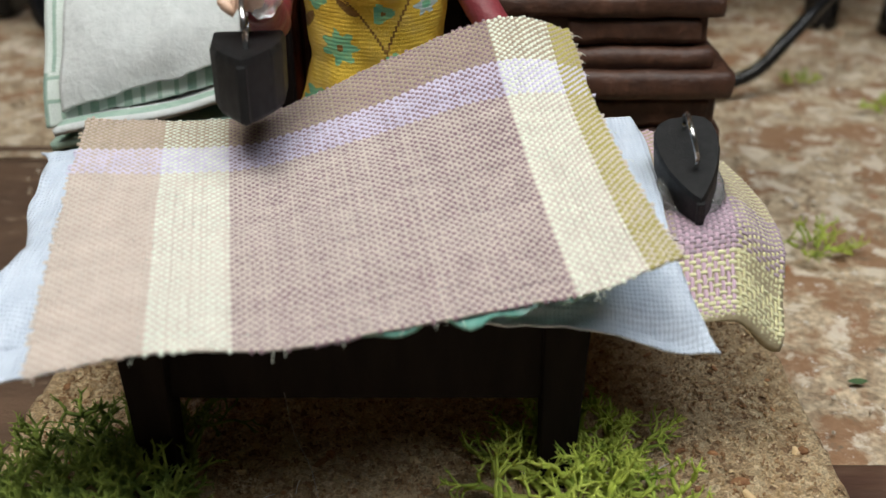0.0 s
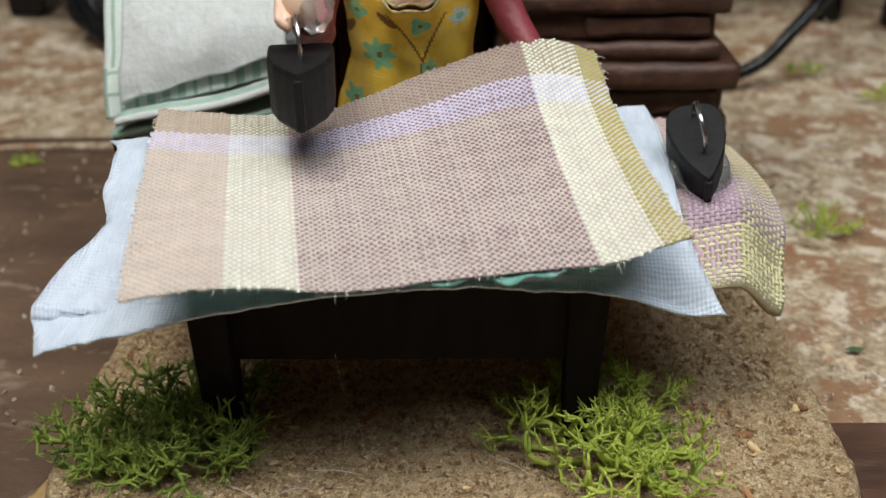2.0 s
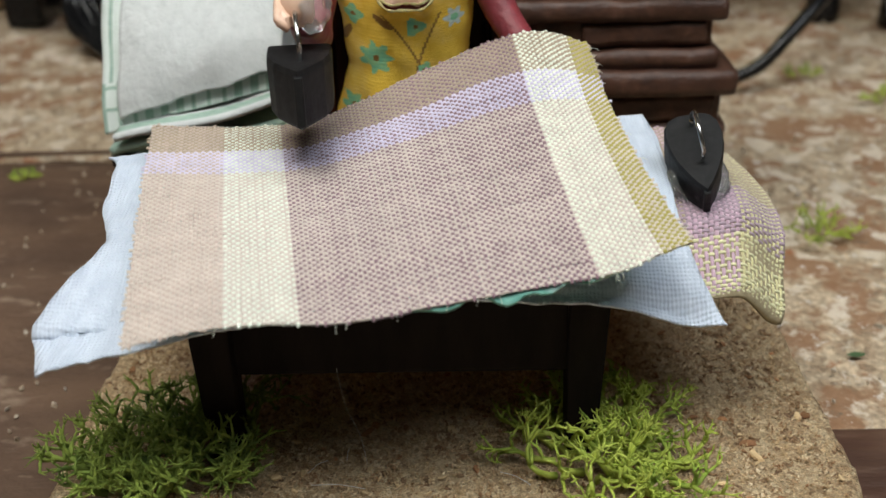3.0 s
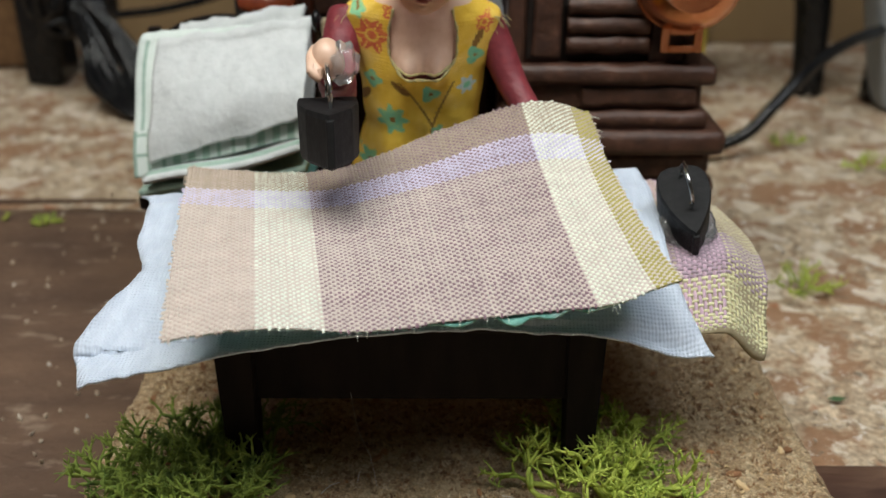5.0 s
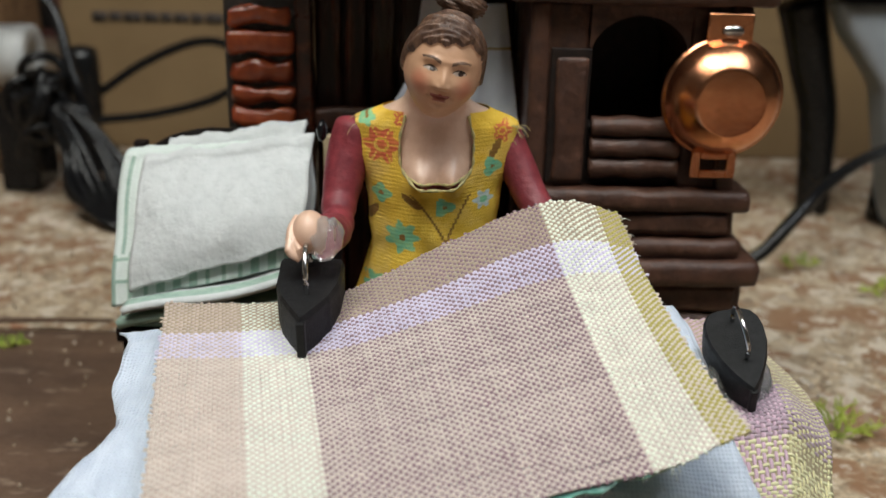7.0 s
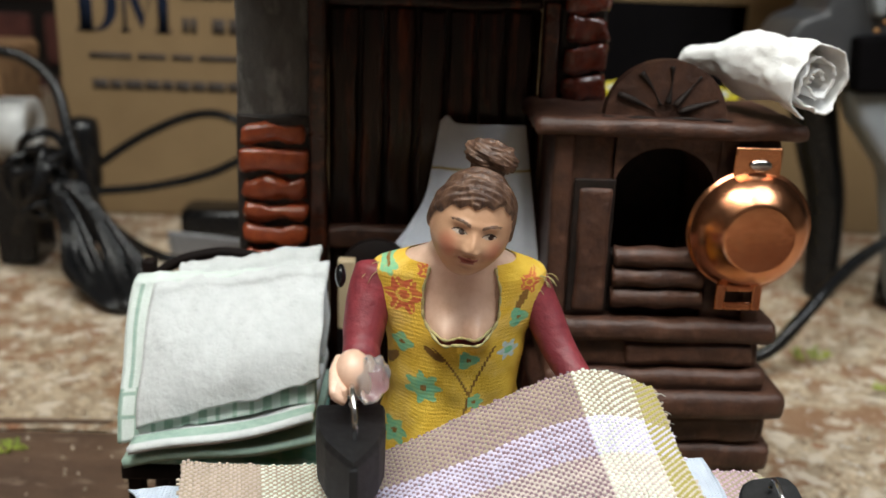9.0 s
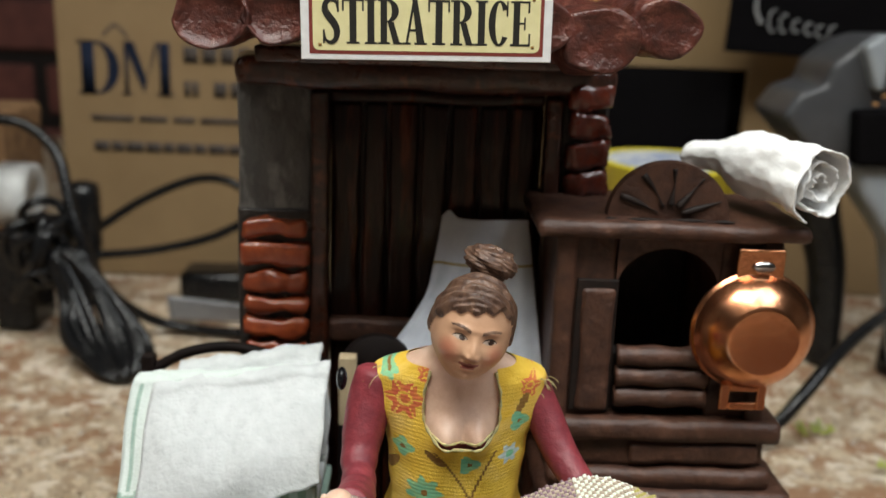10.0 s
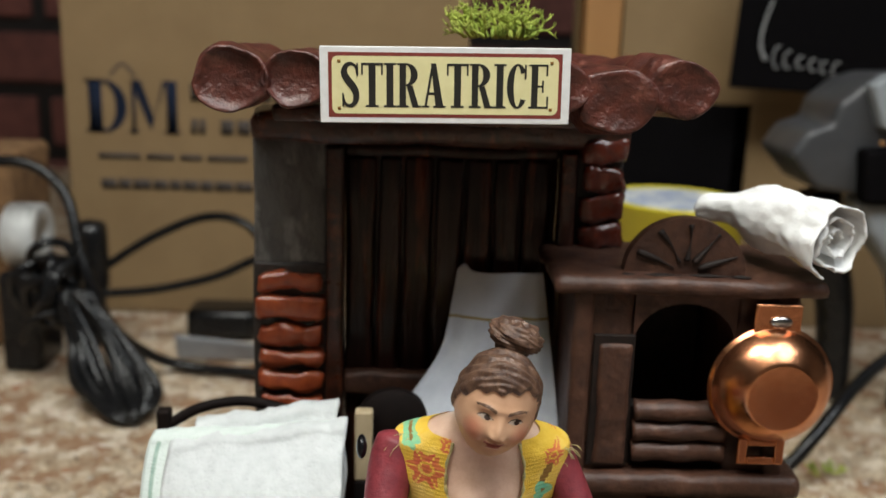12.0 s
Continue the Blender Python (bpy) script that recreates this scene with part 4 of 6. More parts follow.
            y -= f * (0.0007 * g2(x, z + 0.0041, 0.0019, 0.0005) + 0.0006 * g2(x, z + 0.0052, 0.0014, 0.0005) - 0.0005 * g2(x, z + 0.0046, 0.0022, 0.00022) + 0.0010 * g2(x, z + 0.0080, 0.0022, 0.0016) - 0.0004 * g2(x, z + 0.0064, 0.002, 0.0006))
        return Vector((x, y, z))

    def hair_edge(q):
        """Above zero inside the hair: the fringe sweeps low to one side, locks cover the ears."""
        fringe = q.z - (0.0057 + 0.0012 * ss(-0.006, 0.003, q.x) - 0.0030 * ss(0.0045, 0.0085, abs(q.x)) + 0.0003 * math.sin(q.x * 1900))
        side = min(q.y + 0.0024 - 0.0026 * ss(0.004, -0.002, q.z), q.z + 0.0022)
        return max(fringe, side)

    def face_mat(q):
        if hair_edge(q) > 0:
            return 1
        if q.y < 0:
            for sx in (-1, 1):
                dx, dz = (q.x - sx * 0.0032) * sx, q.z - 0.0010
                lid = 0.00062 * (1 - (dx / 0.0017) ** 2)
                if abs(dx) < 0.0017 and lid - 0.00006 < dz < lid + 0.00022:
                    return 8
                if abs(dx) < 0.0015 and -0.6 * lid < dz < lid:
                    return 8 if math.hypot(q.x - sx * 0.0032 - 0.0004, dz - 0.0001) < 0.00062 else 9
                if -0.0020 < dx < 0.0022 and abs(q.z - (0.0028 + 0.0008 * math.sin((dx + 0.0020) / 0.0042 * 2.6))) < 0.00030 * (1 - 0.4 * dx / 0.0022):
                    return 1
            if abs(q.x) < 0.0021 and -0.00056 < q.z + 0.0045 + 0.10 * abs(q.x) * -1 < 0.00050 * (1 - abs(q.x) / 0.0023) + 0.0001:
                return 10
            if abs(q.x) < 0.0014 and -0.0058 < q.z < -0.0047:
                return 10
        return 11
    nu, nv = 190, 170
    base = len(V)
    flat_pts = []
    for j in range(nv + 1):
        th = math.pi * j / nv
        for i in range(nu):
            ph = 2 * math.pi * i / nu
            d = Vector((math.sin(th) * math.cos(ph), math.sin(th) * math.sin(ph), math.cos(th)))
            q = face_point(d)
            flat_pts.append(q.copy())
            e = hair_edge(q)
            if e > -0.0003:
                rho = math.hypot(q.x + 0.001, q.z) + 0.35 * q.y
                wave = math.sin(rho * 5200 + 2.2 * noise.noise(q * 260)) * 0.5 + 0.5 * math.sin(rho * 2300 + q.x * 500 + 3 * noise.noise(q * 170))
                q = q + d * ss(-0.0003, 0.0007, e) * (0.0008 + 0.00042 * wave + 0.0010 * max(0, d.z))
            V.append(hc + H @ q)
    for j in range(nv):
        for i in range(nu):
            a, b = j * nu + i, j * nu + (i + 1) % nu
            Fc.append((base + a, base + a + nu, base + b + nu, base + b))
            I.append(face_mat((flat_pts[a] + flat_pts[b + nu]) / 2))
    on_head = lambda x, z: hc + H @ Vector((x, -0.0086, z))
    rnd = random.Random(8)
    # bun: a coiled knot on a narrow base
    bun = hc + H @ Vector((0.0012, 0.0050, 0.0148))
    ellipsoid(V, Fc, I, bun - H @ Vector((0, 0, 0.0026)), (0.0040, 0.0040, 0.0028), 1, hr, 24, 14)
    ellipsoid(V, Fc, I, bun, (0.0058, 0.0052, 0.0032), 1, (0, 16, 0), 60, 36,
              lambda d: 1 + 0.07 * math.sin(4 * math.atan2(d.y, d.x) + 9 * d.z) + 0.05 * math.sin(26 * d.z + 2 * d.x) + 0.05 * noise.noise(d * 3))
    ellipsoid(V, Fc, I, bun + Vector((0.0022, -0.0012, -0.0004)), (0.0036, 0.0036, 0.0026), 1, (0, 30, 0), 40, 26, lambda d: 1 + 0.08 * math.sin(20 * d.z + 3 * d.x))

    # far arm that lifts the cloth's corner
    add_tube(V, Fc, I, [(0.0000, 0.2230, 0.1085), (0.0040, 0.2200, 0.1010), (0.0080, 0.2150, 0.0935), (0.0120, 0.2085, 0.0890), (0.0150, 0.2040, 0.0865)], lambda t: 0.0049 - 0.0017 * t, 2, 16, 8)
    ellipsoid(V, Fc, I, (0.0160, 0.2025, 0.0850), (0.0034, 0.0040, 0.0026), 0)
    # frayed threads on the apron's shoulders
    for k in range(44):
        sx = -1 if k % 2 else 1
        z = rnd.uniform(0.0985, 0.1125)
        p = apron(-1.5708 + sx * rnd.uniform(1.15, 1.5), z)
        d = Vector((sx * rnd.uniform(0.4, 1), -0.4, rnd.uniform(-0.8, 0.4)))
        L = rnd.uniform(0.0010, 0.0034)
        add_tube(V, Fc, I, [p, p + d * L * 0.6, p + d * L + Vector((0, 0, -0.4 * L))], 0.00009, 12, 4, 3)
    rosy(M_TAN, [on_head(sx * 0.0046, -0.0022) + H @ Vector((0, 0.0018, 0)) - DOLL_HINGE for sx in (-1, 1)], (0.50, 0.17, 0.10), 0.0038)
    ob = mesh_ob("doll", [v - DOLL_HINGE for v in V], Fc, mats, I)
    tagged(ob, "painted clay doll of an ironing woman in a yellow flowered apron", "doll")

    # the moving near arm
    V, Fc, I = [], [], []
    s = Vector((0, 0, 0))
    pts = [s + Vector((0.0030, 0.0010, 0.0045)), s + Vector((0.0004, -0.0010, -0.0050)), s + Vector((-0.0012, -0.0065, -0.0150)), s + Vector((-0.0008, -0.0150, -0.0185)),
           s + Vector((-0.0010, -0.0260, -0.0165)), s + Vector((-0.0015, -0.0350, -0.0135))]
    add_tube(V, Fc, I, pts, lambda t: 0.0052 - 0.0016 * t + 0.0005 * math.sin(t * 9) + 0.00022 * math.sin(t * 47) * ss(0.25, 0.5, t) - 0.0040 * (1 - min(t / 0.07, 1)) ** 2, 2, 22, 14)
    arm = mesh_ob("arm", V, Fc, mats, I, ob)
    V, Fc, I = [], [], []
    ellipsoid(V, Fc, I, (-0.0030, -0.0415, -0.0110), (0.0036, 0.0044, 0.0046), 0, (20, 0, 0))
    for k in range(4):
        add_tube(V, Fc, I, [(-0.0055, -0.0400 - 0.0012 * k, -0.0085 - 0.001 * k), (-0.0066, -0.0435 - 0.0008 * k, -0.0110 - 0.0009 * k), (-0.0045, -0.0455, -0.0140 - 0.0005 * k)], 0.0010, 0, 8, 5)
    mesh_ob("hand", V, Fc, mats, I, arm)
    V, Fc, I = [], [], []
    ellipsoid(V, Fc, I, (0.0004, -0.0425, -0.0120), (0.0036, 0.0042, 0.0046), 0, (15, 0, 0), 26, 18, lambda d: 1 + 0.28 * noise.noise(d * 2.2))
    P, Q, J = [], [], []
    ellipsoid(P, Q, J, (-0.0062, 0.0005, 0.0010), (0.0013, 0.0026, 0.0028), 0, None, 16, 10)
    mesh_ob("pin_head", P, Q, M_BLACK, None, arm, label="black pin at the shoulder")
    mesh_ob("glue_blob", V, Fc, M_GLUE, None, arm, label="clear glue holding the iron")
    return ob, arm


DOLL, ARM = doll()


# ---- door with plaster and brick posts, lintel and tile roof ----
def doorway():
    d = thing("house_front", "dark varnished toy house front with brick posts and a tiled lintel", "house front", (0, 0, 0.012))
    zz = -0.012
    yb = 0.283
    part_box = lambda n, lo, hi, m, bev=0.0008, rough=0.0, cuts=0, label="": block(n, (lo[0], lo[1], lo[2] + zz), (hi[0], hi[1], hi[2] + zz), m, d, bev, rough, cuts, label)
    post = part_box("post", (-0.0785, yb, 0.012), (-0.0575, yb + 0.014, 0.170), M_PLASTER, 0.0012, 0.0007, 8, "grey plastered post")
    part_box("post", (0.0135, yb, 0.012), (0.0270, yb + 0.014, 0.174), M_MORTAR, 0.001, 0.0005, 8, "dark brick post")
    bed = part_box("mortar_bed", (-0.0787, yb - 0.0012, 0.012), (-0.0573, yb + 0.002, 0.1335), M_MORTAR, 0.0006, 0.0006, 8)
    part_box("frame_post", (-0.0573, yb - 0.0035, 0.012), (-0.0525, yb + 0.012, 0.168), M_RED, 0.001, 0.0006, 8)
    part_box("frame_post", (0.0090, yb - 0.0035, 0.012), (0.0134, yb + 0.012, 0.168), M_RED, 0.001, 0.0006, 8)
    part_box("cornice", (-0.0790, yb - 0.003, 0.1685), (0.0285, yb + 0.014, 0.1775), M_RED, 0.0030, 0.0012, 10)
    part_box("lintel", (-0.0522, yb + 0.0006, 0.1650), (0.0088, yb + 0.010, 0.1684), M_DOOR, 0.001, 0.0006, 8)
    door = part_box("door", (-0.0524, yb + 0.005, 0.012), (0.0089, yb + 0.009, 0.165), M_DOOR, 0.0005)
    rnd = random.Random(2)
    x = -0.0520
    while x < 0.0075:
        w = rnd.uniform(0.0072, 0.0094)
        w = min(w, 0.0087 - x)
        bm = bmesh.new()
        box(bm, (x, yb + 0.0005 + rnd.uniform(0, 0.0018), 0.0125 + zz), (x + w - 0.0009, yb + 0.0055, 0.1648 + zz), 0.0012, 0.0007, 0, 12)
        part("plank", bm, M_DOOR, door)
        x += w
    part_box("rail", (-0.0522, yb - 0.0035, 0.094), (0.0086, yb + 0.0018, 0.1010), M_OVEN, 0.0014, 0.0009, 8)

    def brick(lo, hi, m, skew):
        bm = bmesh.new()
        box(bm, lo, hi, 0.0017, 0.0, 0, 6)
        for v in bm.verts:
            v.co += 0.0016 * noise.noise_vector(v.co * 210 + Vector((skew * 40, 0, 0))) + 0.0006 * noise.noise_vector(v.co * 620)
            v.co.z += skew * (v.co.x - (lo[0] + hi[0]) / 2)
        return part("brick", bm, m, bed if m is M_BRICK else d, smooth=True)
    z = 0.131
    k = 0
    while z > 0.014:
        h = (0.0052, 0.0072, 0.0060, 0.0046, 0.0058)[k % 5]
        inset = (0.0014, 0.0, 0.0008, 0.0003, 0.0006)[k % 5]
        brick((-0.0778 + inset, yb - 0.0042, z - h + zz), (-0.0580 - inset * 0.4, yb + 0.001, z + zz), M_BRICK, rnd.uniform(-0.05, 0.05))
        z -= h + 0.0018
        k += 1
    z = 0.172
    while z > 0.014:
        h = rnd.uniform(0.0058, 0.0078)
        brick((0.0148, yb - 0.0040, z - h + zz), (0.0272, yb + 0.001, z + zz), M_BRICKDK, rnd.uniform(-0.12, 0.16))
        z -= h + 0.001

    # roof: rounded clay tiles lying side by side, eaves towards the viewer
    part_box("roof_board", (-0.0690, 0.2560, 0.1775), (0.0220, yb + 0.014, 0.1815), M_RED, 0.001, 0.0005, 6)
    n, sides = 8, 26
    for i in range(n):
        x = lerp(-0.0755, 0.0295, i / (n - 1))
        slant = ss(-0.02, 0.015, x)
        k0 = (1.0, 0.84, 1.0, 1.0, 1.0, 0.92, 1.04, 0.92)[i]
        rings = [(0.2385, 0.0030), (0.2382, 0.0056), (0.2377, 0.0071), (0.2370, 0.0078), (0.2366, 0.0083), (0.2366, 0.0088), (0.2374, 0.0092)]
        for kk in range(1, 34):
            t = kk / 33
            rings.append((lerp(0.2376, 0.297, t), 0.0090 - 0.0022 * t + 0.0006 * math.sin(t * 34 + i * 1.7) * ss(0, 0.1, t)))
        if i > 1:
            rings[:7] = [(0.2371, 0.0050), (0.2367, 0.0074), (0.2365, 0.0083), (0.2368, 0.0088), (0.2376, 0.0090)]
        rings = [(y, r * k0) for y, r in rings]
        V, Fc = [], []
        for y, r in rings:
            t = (y - 0.2365) / 0.0605
            cxr = x + 0.0010 * math.sin(t * 5 + i) * t - 0.020 * t * slant
            czr = 0.1884 + zz + (0.0006, 0.0010, 0.0, 0.0, 0.0, 0.0008, -0.0016, 0.0014)[i] - 0.0010 * t
            for k in range(sides):
                a = 2 * math.pi * k / sides
                rr = r * (1 + 0.10 * math.sin(a * 3 + t * 9 + i) * slant * ss(0, 0.15, t))
                p = Vector((cxr + rr * math.cos(a), y, czr + rr * 0.84 * math.sin(a)))
                V.append(p + 0.0015 * noise.noise_vector(Vector((p.x * 150 + i * 3, y * 110, p.z * 150))) * ss(0.002, 0.006, r) + 0.00025 * noise.noise_vector(p * 500))
        for q in range(len(rings) - 1):
            for k in range(sides):
                a, b = q * sides + k, q * sides + (k + 1) % sides
                Fc.append((a, b, b + sides, a + sides))
        Fc.append(tuple(reversed(range(sides))))
        Fc.append(tuple((len(rings) - 1) * sides + k for k in range(sides)))
        mesh_ob("roof_tile", V, Fc, M_TILE, parent=d)
    return d


HOUSE = doorway()


def sign():
    s = thing("shop_sign", "cream paper sign reading STIRATRICE with a dark red border", "sign")
    s.matrix_basis = pose(-0.0262, 0.2308, 0.1894, 90, 0, 0) @ pose(0, 0, 0, 0, 0, 1.2)
    block("card", (-0.0281, -0.0085, -0.0005), (0.0281, 0.0085, 0.0), M_PAPER, s, 0.0002)
    block("border", (-0.0262, -0.0072, 0.00001), (0.0262, 0.0072, 0.00006), M_FRAME, s, 0.00002)

    def plate(name, w, h, r, z, m):
        bm = bmesh.new()
        vs = []
        for cx, cy, a0 in ((w - r, h - r, 0), (-w + r, h - r, 90), (-w + r, -h + r, 180), (w - r, -h + r, 270)):
            for k in range(7):
                a = radians(a0 + k * 15)
                vs.append(bm.verts.new((cx + r * math.cos(a), cy + r * math.sin(a), z)))
        f = bm.faces.new(vs)
        g = bmesh.ops.extrude_face_region(bm, geom=[f])["geom"]
        for v in g:
            if isinstance(v, bmesh.types.BMVert):
                v.co.z += 0.00004
        part(name, bm, m, s)
    plate("panel", 0.0254, 0.0064, 0.0014, 0.00008, M_CREAM)
    # condensed serif capitals, each built from stems, serifs and bowls; one letter height is 1
    def bar(x0, y0, x1, y1):
        return [[(x0, y0), (x1, y0), (x1, y1), (x0, y1)]]

    def bowl(x, y, ro, ri, a0, a1):
        out = []
        for k in range(18):
            a, b = radians(lerp(a0, a1, k / 18)), radians(lerp(a0, a1, (k + 1) / 18))
            out.append([(x + r[0] * math.cos(w), y + r[1] * math.sin(w)) for r, w in ((ro, a), (ro, b), (ri, b), (ri, a))])
        return out

    def swash(pts, width):
        path = smooth_path([(x, y, 0) for x, y in pts], 5)
        n = len(path) - 1
        side = []
        for k, p in enumerate(path):
            d = (path[min(k + 1, n)] - path[max(k - 1, 0)]).normalized()
            side.append((p, Vector((-d.y, d.x, 0)) * width(k / n) / 2))
        return [[(p + w).xy, (q + v).xy, (q - v).xy, (p - w).xy] for (p, w), (q, v) in zip(side, side[1:])]
    glyphs = {
        "S": (0.45, swash([(0.38, 0.76), (0.34, 0.91), (0.22, 0.975), (0.11, 0.91), (0.08, 0.76), (0.16, 0.61), (0.28, 0.46), (0.35, 0.30), (0.33, 0.12), (0.22, 0.025), (0.09, 0.09), (0.05, 0.26)], lambda t: 0.05 + 0.12 * math.sin(math.pi * t) ** 2)
              + bar(0.36, 0.70, 0.40, 0.99) + bar(0.03, 0.01, 0.07, 0.31)),
        "T": (0.50, bar(0.17, 0.0, 0.33, 1) + bar(0.0, 0.945, 0.5, 1) + bar(0.0, 0.73, 0.04, 1) + bar(0.46, 0.73, 0.5, 1) + bar(0.10, 0, 0.40, 0.045)),
        "I": (0.28, bar(0.06, 0, 0.22, 1) + bar(0, 0, 0.28, 0.045) + bar(0, 0.955, 0.28, 1)),
        "R": (0.55, bar(0.06, 0, 0.21, 1) + bar(0, 0, 0.27, 0.045) + bar(0, 0.955, 0.22, 1) + bowl(0.21, 0.74, (0.27, 0.26), (0.11, 0.215), -90, 90) + [[(0.22, 0.50), (0.36, 0.50), (0.50, 0.04), (0.36, 0.0)]] + bar(0.36, 0, 0.56, 0.045)),
        "A": (0.56, [[(0.06, 0), (0.115, 0), (0.285, 0.98), (0.23, 0.98)], [(0.33, 0), (0.51, 0), (0.33, 1), (0.21, 1)]] + bar(0.13, 0.29, 0.38, 0.345) + bar(0, 0, 0.18, 0.045) + bar(0.27, 0, 0.56, 0.045)),
        "C": (0.49, bowl(0.25, 0.5, (0.25, 0.51), (0.09, 0.46), 38, 322) + bar(0.41, 0.66, 0.45, 0.99)),
        "E": (0.48, bar(0.06, 0, 0.21, 1) + bar(0, 0.955, 0.44, 1) + bar(0, 0, 0.46, 0.045) + bar(0.21, 0.48, 0.34, 0.525) + bar(0.40, 0.74, 0.44, 1) + bar(0.42, 0, 0.46, 0.28) + bar(0.31, 0.36, 0.345, 0.64)),
    }
    tall, gap = 0.0098, 0.022
    word = "STIRATRICE"
    x = -0.5 * (sum(glyphs[ch][0] + gap for ch in word) - gap)
    squeeze = 0.0468 / (-2 * x * tall)
    for ch in word:
        wd, polys = glyphs[ch]
        bm = bmesh.new()
        for k, poly in enumerate(polys):
            f = bm.faces.new([bm.verts.new((px * tall * squeeze, (py - 0.5) * tall, 0.000135 + 0.000001 * k)) for px, py in poly])
            for g in bmesh.ops.extrude_face_region(bm, geom=[f])["geom"]:
                if isinstance(g, bmesh.types.BMVert):
                    g.co.z += 0.00005
        part("letter", bm, M_INK, s).location.x = x * tall * squeeze
        x += wd + gap
    for x in (-0.0238, 0.0238):
        for y in (-0.0052, 0.0052):
            block("dot", (x - 0.00035, y - 0.00035, 0.0001), (x + 0.00035, y + 0.00035, 0.0002), M_ABRN, s, 0)


sign()


# ---- brown clay hearth ----
def hearth():
    h = thing("toy_hearth", "brown painted clay hearth with an arched opening and stacked logs", "hearth", (0, 0, 0.012))
    zz = -0.012
    yf, yb = 0.251, 0.287

    def bx(n, lo, hi, m=M_OVEN, bev=0.0012, rough=0.0007, cuts=8, label=""):
        return block(n, (lo[0], lo[1], lo[2] + zz), (hi[0], hi[1], hi[2] + zz), m, h, bev, rough, cuts, label)
    # body with an arched hole: side piers, back, and a front of arch strips
    bx("pier", (0.0100, yf + 0.001, 0.084), (0.0262, yb, 0.1365))
    bx("pier", (0.0535, yf + 0.001, 0.084), (0.0690, yb, 0.1365))
    # near-black back: the opening's shade is put into its colour
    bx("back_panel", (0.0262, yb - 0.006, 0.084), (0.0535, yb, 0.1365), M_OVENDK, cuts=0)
    bm = bmesh.new()
    n = 20
    rows = []
    for k in range(n + 1):
        a = math.pi * k / n
        x, z = 0.03985 - 0.0137 * math.cos(a), 0.1215 + 0.0118 * math.sin(a)
        rows.append([bm.verts.new((x, yf + 0.0008, z + zz)), bm.verts.new((x, yf + 0.0008, 0.1366 + zz)), bm.verts.new((x, yb - 0.006, 0.1366 + zz)), bm.verts.new((x, yb - 0.006, z + zz))])
    for a, b in zip(rows, rows[1:]):
        for k in range(4):
            bm.faces.new((a[k], a[(k + 1) % 4], b[(k + 1) % 4], b[k]))
    part("arch", bm, M_OVEN, h, smooth=False)
    # recessed side panel with a dark groove
    bx("groove", (0.0158, yf - 0.0002, 0.0872), (0.0268, yf + 0.002, 0.1245), M_OVENDK, 0.0003, 0, 0)
    bx("panel", (0.0175, yf - 0.0012, 0.0876), (0.0260, yf + 0.002, 0.1222))
    bx("corner_post", (0.0098, yf - 0.0014, 0.084), (0.0150, yf + 0.003, 0.1366))
    bx("corner_post", (0.0640, yf - 0.0010, 0.084), (0.0695, yf + 0.003, 0.1366))
    rnd = random.Random(4)
    z = 0.0890
    for k in range(3):
        tube("log", [(0.0282, yf + 0.001, z + 0.0024 + zz), (0.040, yf + 0.0004, z + 0.0026 + zz), (0.0528, yf + 0.001, z + 0.0025 + zz)], lambda t, k=k: 0.0029 + 0.0003 * math.sin(t * 14 + k), M_OVEN, h, 10)
        z += 0.0058
    # the same painted shade behind the logs
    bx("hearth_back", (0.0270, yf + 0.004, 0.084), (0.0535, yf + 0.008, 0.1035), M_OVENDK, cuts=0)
    bx("top_slab", (0.0040, yf - 0.0045, 0.1362), (0.0752, yb + 0.002, 0.1412), bev=0.0022, rough=0.0010)
    bx("ledge", (0.0095, yf - 0.004, 0.0795), (0.0745, yb, 0.0858), bev=0.0022)
    bx("drum", (0.0130, yf - 0.001, 0.0715), (0.0710, yb, 0.0800))
    bx("panel", (0.0330, yf - 0.0026, 0.0728), (0.0690, yf + 0.002, 0.0790))
    bx("ledge", (0.0110, yf - 0.004, 0.0655), (0.0735, yb, 0.0712), bev=0.0024)
    bx("ledge", (0.0090, yf - 0.0065, 0.0575), (0.0790, yb, 0.0656), bev=0.0026)
    bx("drum", (0.0130, yf - 0.001, 0.0475), (0.0755, yb, 0.0580))
    bx("panel", (0.0330, yf - 0.0026, 0.0490), (0.0735, yf + 0.002, 0.0565))
    bx("ledge", (0.0110, yf - 0.003, 0.0400), (0.0780, yb, 0.0478), bev=0.0022)
    bx("foot", (0.0120, yf - 0.001, 0.012), (0.0765, yb, 0.0405))
    # half-round pediment with a sunburst of grooves
    bm = bmesh.new()
    ring = [(0.0385 + 0.0160 * math.cos(math.pi * k / 24), 0.1410 + 0.0150 * math.sin(math.pi * k / 24) + zz) for k in range(25)]
    f1 = [bm.verts.new((x, yf + 0.0015, z)) for x, z in ring]
    f2 = [bm.verts.new((x, yf + 0.0055, z)) for x, z in ring]
    bm.faces.new(f1)
    bm.faces.new(f2)
    for k in range(25):
        bm.faces.new((f1[k], f1[(k + 1) % 25], f2[(k + 1) % 25], f2[k]))
    ped = part("pediment", bm, M_OVEN, h)
    for k in range(5):
        a = radians(22 + 33 * k)
        c, sn = math.cos(a), math.sin(a)
